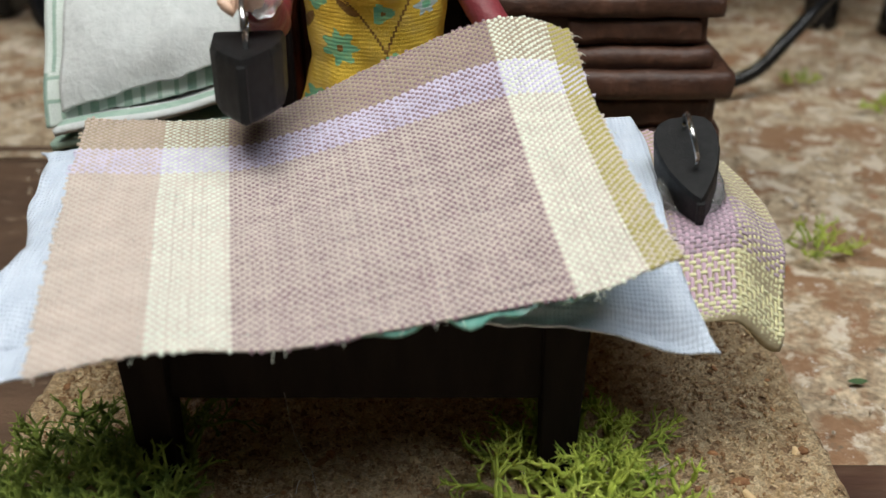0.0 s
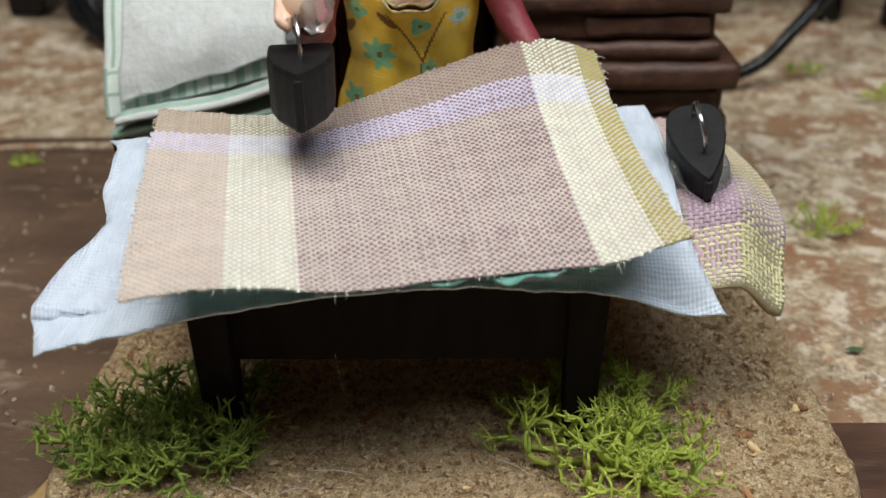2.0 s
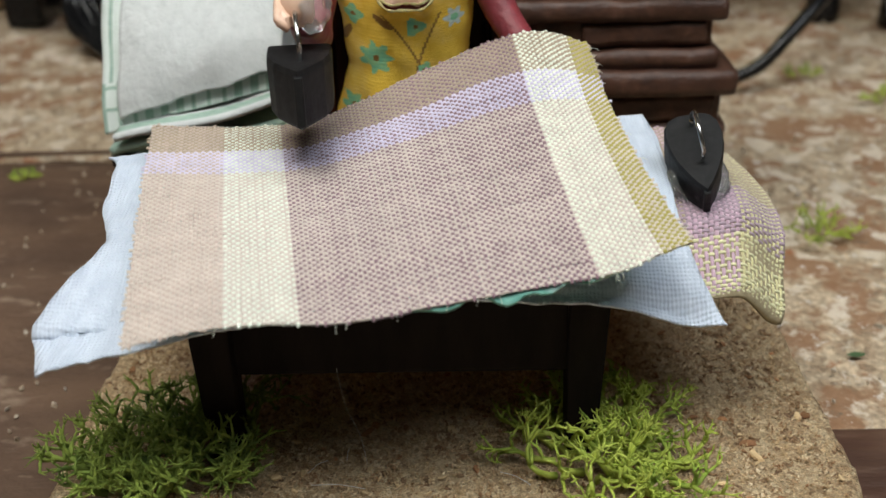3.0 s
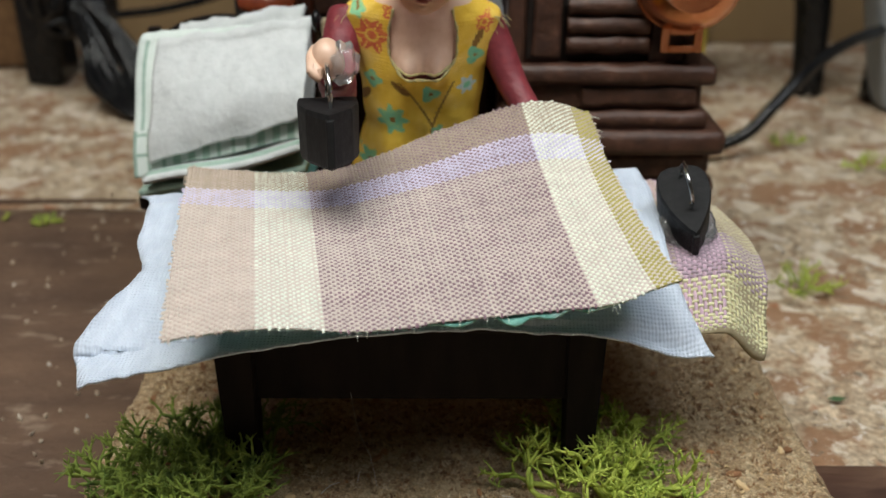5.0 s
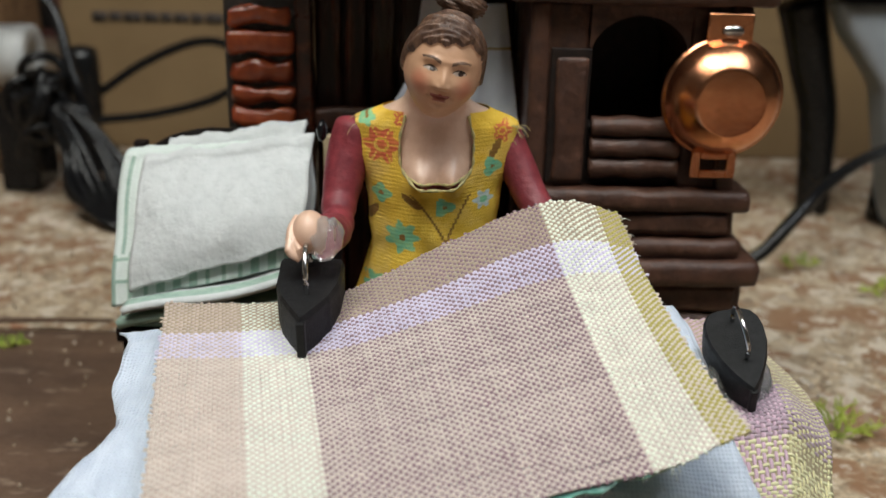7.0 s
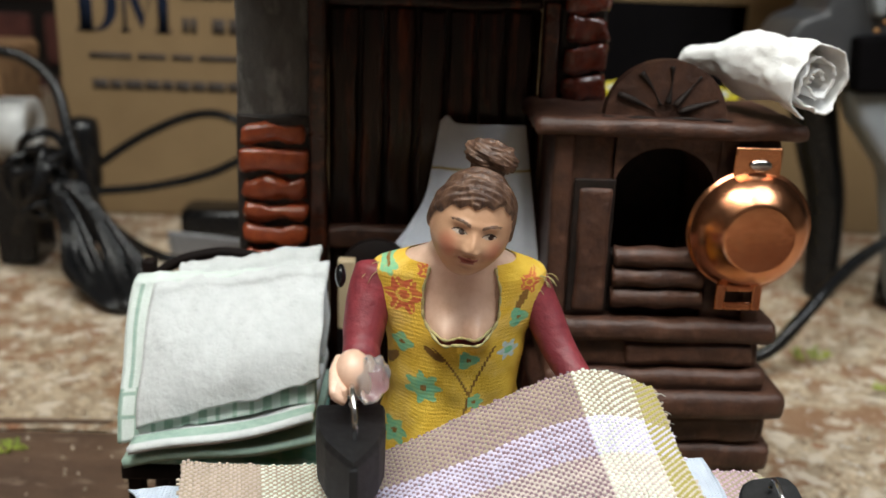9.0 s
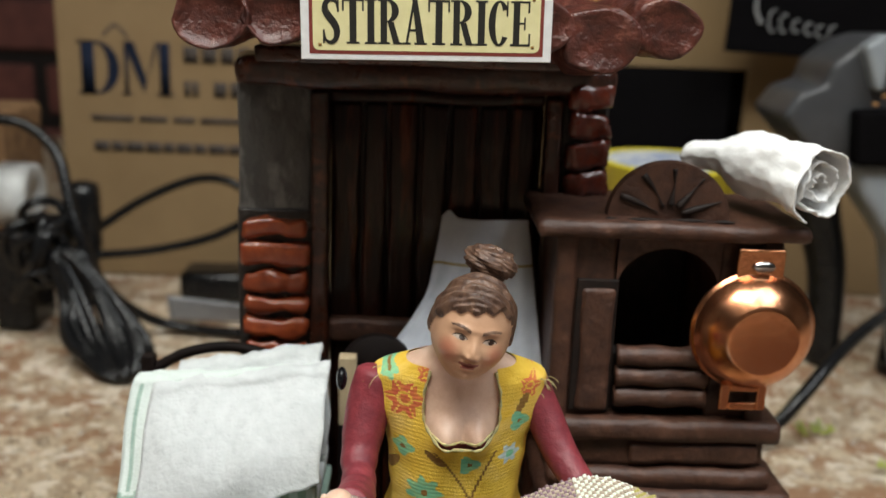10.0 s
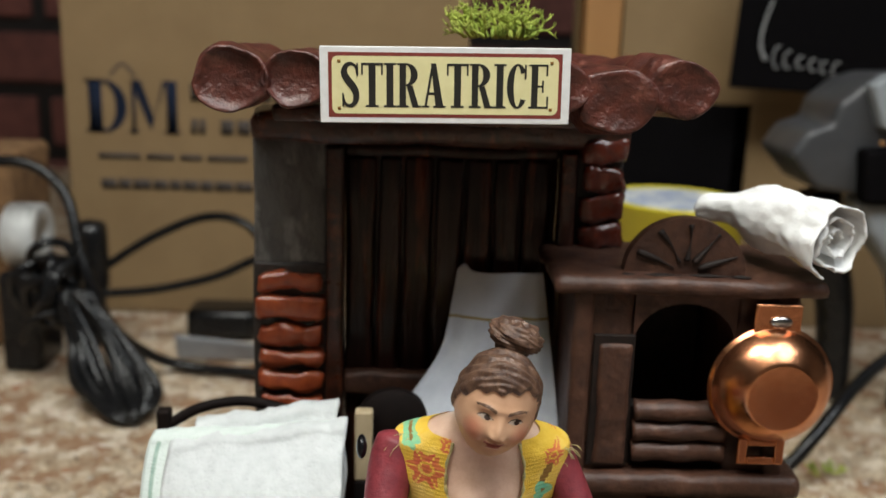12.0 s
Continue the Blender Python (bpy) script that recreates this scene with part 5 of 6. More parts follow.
        tube("groove", [(0.0385 + 0.0035 * c, yf + 0.0010, 0.1414 + 0.0035 * sn + zz), (0.0385 + 0.0085 * c + 0.0004 * sn, yf + 0.0012, 0.1412 + 0.0085 * sn + zz), (0.0385 + 0.0145 * c, yf + 0.0013, 0.1412 + 0.0132 * sn + zz)],
             lambda t, k=k: 0.0006 + 0.0004 * math.sin(t * 5 + k), M_OVENDK, ped, 6, 4)
    tube("paint_run", [(0.0215, yf - 0.0005, 0.1412 + zz), (0.031, yf - 0.0006, 0.1413 + zz), (0.046, yf - 0.0003, 0.1413 + zz), (0.0555, yf - 0.0006, 0.1411 + zz)], lambda t: 0.0007 + 0.0005 * math.sin(t * 23), M_OVENDK, h, 6, 6, flat=0.4, label="black paint run at the pediment's foot")
    return h


hearth()


def copper_pan():
    p = thing("copper_pan", "polished copper pan hanging bottom outward on the hearth", "pan")
    p.matrix_basis = pose(0.0626, 0.2475, 0.1125, 90, 0, 0) @ pose(0, 0, 0, 0, 0, 0)
    prof = [(0.0085, 0.0085), (0.0092, 0.0084), (0.0098, 0.0079), (0.0125, 0.0062), (0.0146, 0.0035), (0.0156, 0.0010), (0.0160, 0.0002), (0.0166, 0.0), (0.0167, -0.0006), (0.0161, -0.0008), (0.0152, 0.0004), (0.0120, 0.0055), (0.0085, 0.0075)]
    v, f = lathe(prof, 64)
    f = f[:-2] + [f[-2], f[-1]]
    mesh_ob("bowl", v, f, M_COPPER, parent=p)
    block("upper_handle", (-0.0062, 0.0140, -0.0012), (0.0062, 0.0225, 0.0004), M_COPPER, p, 0.0006)
    for lo, hi in (((-0.0068, -0.0225, -0.001), (-0.0042, -0.0150, 0.0004)), ((0.0032, -0.0225, -0.001), (0.0058, -0.0150, 0.0004)), ((-0.0042, -0.0225, -0.001), (0.0032, -0.0203, 0.0004)), ((-0.0042, -0.0172, -0.001), (0.0032, -0.0150, 0.0004))):
        block("lower_handle", lo, hi, M_COPPER, p, 0.0004)
    bm = bmesh.new()
    bmesh.ops.create_uvsphere(bm, u_segments=14, v_segments=8, radius=0.0022)
    bmesh.ops.transform(bm, verts=bm.verts, matrix=Matrix.Translation((0.0006, 0.0178, 0.0006)) @ Matrix.Diagonal((1.4, 0.8, 0.5, 1)))
    part("rivet", bm, M_WIRE, p, "grey rivet", True)


copper_pan()


def rolled_napkin():
    V, Fc = [], []
    axis = Vector((0.50, -0.865, -0.04)).normalized()
    b = Vector((0.0752, 0.2440, 0.1513))
    a = b - axis * 0.046
    side = axis.cross(Vector((0, 0, 1))).normalized()
    up = side.cross(axis)
    turns, nt, nl = 2.7, 190, 44
    for j in range(nl + 1):
        t = j / nl
        R = 0.0052 + 0.0054 * ss(0.16, 0.55, t) + 0.0016 * ss(0.7, 1, t)
        for i in range(nt + 1):
            q = i / nt
            th = -2 * math.pi * turns * q + 0.5 * t + 2.9
            n1 = noise.noise(Vector((math.cos(th) * 1.3, math.sin(th) * 1.3, t * 3 + q * 1.5)))
            n2 = noise.noise(Vector((math.cos(th) * 3.5, math.sin(th) * 4, t * 13)))
            r = R * (0.14 + 0.86 * q - 0.16 * ss(0.9, 1, q)) * (1 + 0.20 * n1 + 0.08 * n2)
            frill = (0.0018 * noise.noise(Vector((th * 1.4, 2, 2))) + 0.0010 * noise.noise(Vector((th * 5, 4, 1)))) * ss(0.8, 1, t) * ss(1, 0.85, q)
            c = a + axis * (0.046 * t + frill - 0.003 * (1 - q) * ss(0.8, 1, t)) + up * (0.0022 * math.sin(t * 3) + 0.0012 * (1 - q)) - side * 0.0014 * (1 - q)
            V.append(c + side * math.cos(th) * r + up * math.sin(th) * r * 0.95)
    w = nt + 1
    Fc = [(j * w + i, j * w + i + 1, (j + 1) * w + i + 1, (j + 1) * w + i) for j in range(nl) for i in range(nt)]
    ob = mesh_ob("rolled_napkin", V, Fc, M_ROLL)
    so = ob.modifiers.new("thickness", "SOLIDIFY")
    so.thickness = 0.0005
    tagged(ob, "white paper napkin rolled up and laid on the hearth top", "napkin")


M_ROLL = mat("white_tissue", (0.88, 0.88, 0.87), (0.84, 0.84, 0.83), 0.9, 260, bump=0.6, bump_scale=1400, depth=0.0004)
rolled_napkin()


def hanging_cloth():
    def fn(u, v):
        v *= 0.64
        x = lerp(-0.0195 - 0.012 * v - 0.014 * ss(0.25, 0.8, v), lerp(0.0050, 0.0135, v), u)
        y = 0.2785 - 0.020 * v + 0.0018 * math.sin(u * 11 + 0.6) * (0.2 + v) + 0.0013 * math.sin(u * 27 + v) * v - 0.002 * math.sin(math.pi * u)
        z = lerp(0.1335, 0.066, v) + 0.0022 * math.exp(-((u - 0.08) ** 2) / 0.004) * (1 - v) ** 16
        return (x, y, z)
    ob = sheet("hanging_cloth", fn, 60, 60, 0.0005, [M_GAUZE, M_GOLD], lambda u, v: 1 if 0.275 < v < 0.303 else 0)
    tagged(ob, "thin white cloth with one ochre stripe hanging on the dark door", "cloth")


hanging_cloth()
lever = thing("doll_lever", "pale wooden lever of the moving doll standing behind it", "lever", (0, 0, 0.012))
block("foot", (-0.0475, 0.2600, 0.0), (-0.0425, 0.2640, 0.0640), M_TABLE, lever, 0.0006, label="dark stained lower half")
block("bar", (-0.0475, 0.2600, 0.0642), (-0.0425, 0.2640, 0.0850), mat("pale_wood", (0.52, 0.42, 0.27), (0.42, 0.32, 0.19), 0.6, 300, stretch=(1, 1, 0.2)), lever, 0.0006)
V_, F_ = lathe([(0.010, 0.0), (0.0105, 0.0008), (0.0105, 0.0032), (0.010, 0.004)], 36)
wheel = mesh_ob("cam_disc", V_, F_, M_TABLE, parent=lever, label="dark round cam disc")
wheel.matrix_basis = pose(-0.0370, 0.2690, 0.0790, 90, 0, 0)


# ---- lichen tufts ----
def tuft(name, label, roots, m, seed, height, reach, stems, r0):
    rnd = random.Random(seed)

    def grow(p, d, length, r, depth, V, Fc):
        n = 3
        path = [p]
        for k in range(n):
            d = (d + Vector((rnd.uniform(-1, 1), rnd.uniform(-1, 1), rnd.uniform(-0.75, 0.75))) * 0.42).normalized()
            q = path[-1] + d * (length / n)
            q.z = max(q.z, 0.0008)
            path.append(q)
        tube_data(path, (lambda t: r * (1 - 0.30 * t)) if depth else (lambda t: r * (1 - 0.75 * t)), 5, V, Fc)
        if depth > 0:
            for b in range(2 if rnd.random() < 0.75 else 3):
                nd = (d + Vector((rnd.uniform(-1, 1), rnd.uniform(-1, 1), rnd.uniform(-0.5, 0.9))) * 0.95).normalized()
                grow(path[-1], nd, length * rnd.uniform(0.58, 0.86), r * 0.70, depth - 1, V, Fc)
    ob = thing(name, label, "lichen", group="lichen tufts")
    for s in range(stems):
        V, Fc = [], []
        x, y, rx, ry = roots[rnd.randrange(len(roots))]
        a, k = rnd.uniform(0, 2 * math.pi), math.sqrt(rnd.random())
        p = Vector((x + rx * k * math.cos(a), y + ry * k * math.sin(a), 0.0008))
        d = Vector((math.cos(a) * reach, math.sin(a) * reach, rnd.uniform(0.25, 1.0))).normalized()
        grow(p, d, height * rnd.uniform(0.3, 0.55), r0 * rnd.uniform(0.7, 1.25), 4 if r0 > 0.0007 else 3, V, Fc)
        mesh_ob("branch", V, Fc, m, parent=ob)
    return ob


t1 = tuft("lichen_tuft", "dense olive green branching lichen at the table leg", [(-0.069, 0.143, 0.010, 0.010), (-0.060, 0.148, 0.008, 0.008), (-0.078, 0.140, 0.007, 0.008)], M_MOSS, 11, 0.0125, 0.8, 84, 0.00098)
t1.location.z = 0.012
t2 = tuft("lichen_tuft", "bright lime branching lichen beside the front table leg", [(0.024, 0.141, 0.009, 0.009), (0.029, 0.152, 0.007, 0.008), (0.035, 0.137, 0.008, 0.006)], M_MOSSL, 12, 0.0130, 0.9, 62, 0.00088)
t2.location.z = 0.012
t3 = tuft("lichen_tuft", "lime green lichen tuft on the tiled roof", [(-0.013, 0.268, 0.0085, 0.005)], M_MOSSL, 13, 0.0085, 0.6, 48, 0.00052)
t3.location.z = 0.1985
for k, (x, y, r, h) in enumerate(((0.118, 0.262, 0.010, 0.008), (0.1628, 0.4166, 0.007, 0.005), (0.190, 0.3834, 0.010, 0.006), (-0.196, 0.318, 0.008, 0.003), (-0.172, 0.318, 0.005, 0.003))):
    t = tuft("lichen_tuft", "small scrap of lime lichen lying on the ground", [(x, y, r, r * 0.5)], M_MOSSL, 20 + k, h, 1.0, 16, 0.0006)
    t.location.z = 0.0015


# ---- background: cartons, brick wall, cables and tools ----
def carton():
    c = thing("cardboard_box", "brown cardboard carton with navy printing behind the display", "box", (0, 0.64, 0))
    x0, x1, dp, hh = -0.2600, 0.0, 0.25, 0.34
    for name, lo, hi in (("front_panel", (x0, 0, 0), (x1, 0.004, hh)), ("back_panel", (x0, dp, 0), (x1, dp + 0.004, hh)), ("side_panel", (x0, 0.004, 0), (x0 + 0.004, dp, hh)), ("side_panel", (x1 - 0.004, 0.004, 0), (x1, dp, hh)), ("lid", (x0, 0, hh), (x1, dp + 0.004, hh + 0.004))):
        block(name, lo, hi, M_CARD, c, 0.001)
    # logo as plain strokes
    y = -0.0008

    def bar(xa, xb, za, zb, m=M_NAVY):
        block("printed_bar", (xa, y, za), (xb, y + 0.0006, zb), m, c, 0)
    z0, z1 = 0.1220, 0.1560
    def flat_shape(name, pts):
        bm = bmesh.new()
        f = bm.faces.new([bm.verts.new((x, y, z)) for x, z in pts])
        for e in bmesh.ops.extrude_face_region(bm, geom=[f])["geom"]:
            if isinstance(e, bmesh.types.BMVert):
                e.co.y += 0.0006
        bmesh.ops.recalc_face_normals(bm, faces=bm.faces)
        part(name, bm, M_NAVY, c)
    zm, rz_ = (z0 + z1) / 2, (z1 - z0) / 2
    def letter_bow(x, ro, ri):
        for k in range(12):
            a, b = radians(90 - k * 15), radians(75 - k * 15)
            flat_shape("logo_bow", [(x + r * math.cos(w), zm + (rz_ - (ro - r) * 0.22) * math.sin(w)) for r, w in ((ro, a), (ro, b), (ri, b), (ri, a))])
    bar(-0.2445, -0.2362, z0, z1)
    bar(-0.2465, -0.2350, z0, z0 + 0.0018)
    bar(-0.2465, -0.2350, z1 - 0.0018, z1)
    letter_bow(-0.2352, 0.0150, 0.0080)
    for xa, xb in ((-0.2170, -0.2148), (-0.1945, -0.1880)):
        bar(xa, xb, z0, z1)
        bar(xa - 0.0018, xb + 0.0018, z0, z0 + 0.0018)
    flat_shape("logo_wedge", [(-0.2175, z1), (-0.2110, z1), (-0.2030, z0 + 0.010), (-0.2050, z0 + 0.002)])
    flat_shape("logo_wedge", [(-0.2049, z0 + 0.002), (-0.2029, z0 + 0.010), (-0.1945, z1), (-0.1965, z1)])
    V, Fc = tube_data(smooth_path([(-0.2300, 0, 0.159), (-0.2220, 0, 0.166), (-0.2140, 0, 0.158)], 6), 0.0009, 5)
    mesh_ob("logo_roof", [Vector((v.x, y + 0.0003 + v.y * 0.05, v.z)) for v in V], Fc, M_GREYPR, parent=c, smooth=False)
    rnd = random.Random(6)

    def bars(x, xe, za, zb, wlo, whi, gap):
        while x < xe:
            w = rnd.uniform(wlo, whi)
            bar(x, min(x + w, xe), za, zb, M_GREYPR)
            x += w + gap
    bars(-0.1790, -0.06, 0.1440, 0.1545, 0.007, 0.010, 0.0025)
    bars(-0.1790, -0.1700, 0.1225, 0.1320, 0.003, 0.004, 0.0015)
    bars(-0.1600, -0.06, 0.1225, 0.1320, 0.007, 0.010, 0.0025)
    bars(-0.2400, -0.06, 0.1050, 0.1085, 0.012, 0.03, 0.004)
    bars(-0.2390, -0.06, 0.0850, 0.0915, 0.006, 0.012, 0.0015)


carton()


def far_right():
    c = thing("cardboard_box", "plain brown cardboard carton with a dark square opening", "box", (0, 0.64, 0))
    x0, x1, hh = 0.0985, 0.46, 0.34
    ox0, ox1, oz0, oz1 = 0.099, 0.188, 0.080, 0.152
    for name, lo, hi in (("front_panel", (x0, 0, 0), (x1, 0.004, oz0)), ("front_panel", (x0, 0, oz1), (x1, 0.004, hh)), ("front_panel", (ox1, 0, oz0), (x1, 0.004, oz1)),
                         ("back_panel", (x0, 0.2, 0), (x1, 0.204, hh)), ("side_panel", (x1 - 0.004, 0.004, 0), (x1, 0.2, hh)), ("lid", (x0, 0, hh), (x1, 0.204, hh + 0.004))):
        block(name, lo, hi, M_CARD, c, 0.0008)
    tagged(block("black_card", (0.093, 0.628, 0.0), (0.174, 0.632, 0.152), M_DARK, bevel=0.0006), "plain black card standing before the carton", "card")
    # black sheet standing in for the shade within the hollow carton
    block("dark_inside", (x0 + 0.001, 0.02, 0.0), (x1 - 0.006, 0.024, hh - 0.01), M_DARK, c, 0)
    tagged(block("timber_post", (0.0735, 0.636, 0.0), (0.0965, 0.66, 0.42), M_TIMBER, bevel=0.001), "upright orange timber strip between the cartons", "timber")
    tag = thing("black_tag", "black card tag with pale handwriting strokes", "tag", (0.19, 0.6, 0))
    tag.matrix_basis = pose(0.158, 0.600, 0.166, 0, 2, 0) @ Matrix.Scale(0.88, 4)
    block("card", (0, 0, 0), (0.15, 0.002, 0.11), M_DARK, tag, 0.0008)
    tube("stroke", [(0.0225, -0.0004, 0.061), (0.0185, -0.0004, 0.045), (0.0175, -0.0004, 0.030), (0.0225, -0.0004, 0.020)], lambda t: 0.0009 + 0.0007 * t, M_GREYST, tag, 5, 5)
    for k, (x, tall) in enumerate(((0.029, 0.015), (0.037, 0.012), (0.046, 0.008), (0.055, 0.008), (0.063, 0.008), (0.072, 0.011))):
        z = 0.0225 - 0.14 * (x - 0.029)
        tube("stroke", [(x + 0.0030, -0.0004, z + 0.5 * tall), (x, -0.0004, z + 0.45 * tall), (x - 0.0016, -0.0004, z), (x + 0.0005, -0.0004, z - 0.45 * tall), (x + 0.0036, -0.0004, z - 0.4 * tall)], 0.0007, M_GREYST, tag, 5, 4)
    # tin
    tin = thing("yellow_tin", "round yellow tin with a blue and white patterned lid", "tin", (0.103, 0.50, 0))
    V, Fc = lathe([(0.034, 0.0), (0.035, 0.001), (0.0355, 0.1125), (0.0362, 0.1132), (0.0362, 0.1150), (0.0352, 0.1152), (0.0345, 0.1146)], 56)
    mesh_ob("can", V, Fc, M_TINY, parent=tin)
    V, Fc = lathe([(0.0344, 0.1138), (0.0344, 0.1143), (0.030, 0.1147), (0.002, 0.1148)], 56)
    mesh_ob("lid", V, Fc, M_TINB, parent=tin)
    # grey clamp tool
    g = thing("grey_tool", "large grey plastic power tool standing behind the hearth", "tool", (0.014, 0, 0))
    def prism(name, pts, y0, y1, m, bev, label=""):
        bm = bmesh.new()
        fr = [bm.verts.new((x - 0.014, y0, z)) for x, z in pts]
        bk = [bm.verts.new((x - 0.014, y1, z)) for x, z in pts]
        bm.faces.new(fr)
        bm.faces.new(bk)
        for k in range(len(pts)):
            bm.faces.new((fr[k], fr[(k + 1) % len(pts)], bk[(k + 1) % len(pts)], bk[k]))
        bmesh.ops.recalc_face_normals(bm, faces=bm.faces)
        bmesh.ops.bevel(bm, geom=bm.edges[:], offset=bev, segments=3, affect="EDGES", profile=0.6)
        return part(name, bm, m, g, label, True)
    prism("body", [(0.1525, 0.142), (0.160, 0.154), (0.1717, 0.158), (0.1738, 0.168), (0.1856, 0.178), (0.1973, 0.1824), (0.2207, 0.183), (0.250, 0.176), (0.252, 0.132), (0.1879, 0.1227), (0.168, 0.125)], 0.478, 0.525, M_GREY, 0.004)
    prism("fin", [(0.185, 0.1772), (0.1931, 0.1835), (0.2015, 0.1825), (0.1985, 0.1703), (0.1971, 0.1566), (0.1929, 0.1564)], 0.470, 0.4815, M_GREYFIN, 0.0025, "pale blue-grey guard fin")
    tube("knob", [(0.186, 0.474, 0.168), (0.194, 0.472, 0.1755), (0.212, 0.470, 0.190)], lambda t: 0.0072, M_LIGHTGR, g, 18, label="pale grey round grip")
    prism("motor_cover", [(0.185, 0.147), (0.256, 0.152), (0.258, 0.121), (0.188, 0.1199)], 0.468, 0.4795, M_DARK, 0.003, "black motor cover")
    prism("leg", [(0.189, 0.1205), (0.2023, 0.1218), (0.2181, 0.1209), (0.2333, 0.107), (0.250, 0.070), (0.262, 0.0), (0.236, 0.0), (0.2178, 0.077), (0.1965, 0.103)], 0.474, 0.500, M_GREYFIN, 0.005)
    for z in (0.1545, 0.1505):
        tube("rivet", [(0.178 + (z - 0.15), 0.4695, z), (0.178 + (z - 0.15), 0.467, z)], 0.0012, M_TIMBER, g, 8, 2, label="small orange rivet")
    tube("leg", [(0.232, 0.50, 0.15), (0.236, 0.50, 0.10), (0.232, 0.50, 0.0)], 0.014, M_BLACK, g, 14, label="black rear leg")
    tube("jaw", [(0.168, 0.51, 0.118), (0.178, 0.512, 0.085), (0.188, 0.514, 0.052), (0.192, 0.514, 0.0)], lambda t: 0.013 - 0.004 * t, M_BLACK, g, 12, label="black rubber jaw")
    tagged(tube("cable", [(0.113, 0.40, 0.0035), (0.135, 0.40, 0.012), (0.150, 0.405, 0.026), (0.170, 0.42, 0.040), (0.20, 0.45, 0.046), (0.24, 0.49, 0.045)], 0.0032, M_BLACK, sides=10), "black rubber cable leading to the grey tool", "cable")


M_GREYST = mat("pale_chalk", (0.26, 0.26, 0.26), None, 0.8, 300)
far_right()


def far_left():
    tagged(tube("cable", [(-0.36, 0.52, 0.095), (-0.30, 0.52, 0.116), (-0.2522, 0.52, 0.1211), (-0.2318, 0.52, 0.1171), (-0.2167, 0.515, 0.1033), (-0.2082, 0.505, 0.0782), (-0.2003, 0.500, 0.0582), (-0.1927, 0.505, 0.0348), (-0.1797, 0.520, 0.0150), (-0.160, 0.5281, 0.0045), (-0.1205, 0.5217, 0.0040), (-0.07, 0.515, 0.0040)], 0.0030, M_BLACK, sides=12),
           "thick black power cable looping down to the ground", "cable")
    tagged(tube("cable", [(-0.235, 0.58, 0.038), (-0.2187, 0.58, 0.0485), (-0.1906, 0.58, 0.067), (-0.1596, 0.58, 0.0801), (-0.1367, 0.575, 0.0794), (-0.122, 0.57, 0.066), (-0.112, 0.565, 0.030), (-0.108, 0.56, 0.004)], 0.0027, M_BLACK, sides=12),
           "black cable arching in front of the carton", "cable")
    tagged(tube("cable", [(-0.240, 0.57, 0.030), (-0.2163, 0.57, 0.0336), (-0.1858, 0.57, 0.0373), (-0.1517, 0.57, 0.0459), (-0.126, 0.568, 0.0580), (-0.100, 0.566, 0.066)], 0.0027, M_BLACK, sides=12),
           "black cable running low behind the house front", "cable")
    hank = thing("cable_hank", "tied hank of thin black cable lying on the ground", "cable")
    rnd = random.Random(9)
    rim = [Vector(p) for p in ((-0.2148, 0.495, 0.0563), (-0.2101, 0.490, 0.0333), (-0.1989, 0.475, 0.0144), (-0.1785, 0.460, 0.0040), (-0.1665, 0.462, 0.0045), (-0.1667, 0.475, 0.0151), (-0.1832, 0.488, 0.0346), (-0.2033, 0.495, 0.0535))]
    for k in range(11):
        w = lerp(0.25, 1.12, k / 10)
        pts = []
        for i, p in enumerate(rim):
            mid = (p + rim[7 - i]) / 2
            q = mid + (p - mid) * w + Vector((rnd.uniform(-1, 1), rnd.uniform(-1, 1), rnd.uniform(-0.6, 0.8))) * 0.0024
            q.z = max(q.z, 0.0032)
            pts.append(q)
        tube("loop", pts + [pts[0]], 0.0024, M_BLACK, hank, 8, 6)
    for k in range(9):
        m = Euler((rnd.uniform(-0.9, 0.9), rnd.uniform(-0.9, 0.9), rnd.uniform(0, 6))).to_matrix()
        r = rnd.uniform(0.008, 0.016)
        c = Vector((-0.2215, 0.505, 0.060)) + Vector((rnd.uniform(-0.006, 0.006), 0, rnd.uniform(-0.010, 0.010)))
        tube("coil", [c + m @ Vector((r * math.cos(a * 0.7854), 0.003 * math.sin(a * 2.1), r * 1.2 * math.sin(a * 0.7854))) for a in range(9)], 0.0024, M_BLACK, hank, 8, 4)
    tube("tie", [(-0.236, 0.492, 0.030), (-0.228, 0.488, 0.044), (-0.216, 0.496, 0.046), (-0.216, 0.506, 0.034)], 0.0016, M_BLACK, hank, 6, 5)
    plug = thing("power_adapter", "black plug adapter standing beside the cable hank", "adapter", (-0.2245, 0.565, 0))
    block("body", (-0.012, 0, 0.03), (0.008, 0.02, 0.078), M_BLACK, plug, 0.008)
    block("foot", (-0.009, 0.003, 0), (0.005, 0.017, 0.0301), M_BLACK, plug, 0.004)
    sock = thing("socket_strip", "dark socket strip on the ground near the carton", "socket", (-0.170, 0.585, 0))
    block("case", (-0.004, 0.0, 0.0), (0.040, 0.03, 0.019), M_BLACK, sock, 0.005)
    roll = thing("tape_roll", "pale grey roll of tape beside the cork block", "tape")
    V, Fc = lathe([(0.016, 0.0), (0.018, 0.0008), (0.018, 0.018), (0.016, 0.019), (0.004, 0.0185), (0.004, 0.0)], 40)
    o = mesh_ob("reel", V, Fc, M_LIGHTGR, parent=roll)
    roll.matrix_basis = pose(-0.2605, 0.5450, 0.0752, 90, 0, 90)
    st = thing("cork_block", "rough brown cork block at the edge of the display", "block", (-0.3185, 0.566, 0))
    block("body", (-0.06, 0, 0), (0.052, 0.06, 0.118), M_CORK, st, 0.004, 0.002, 6)
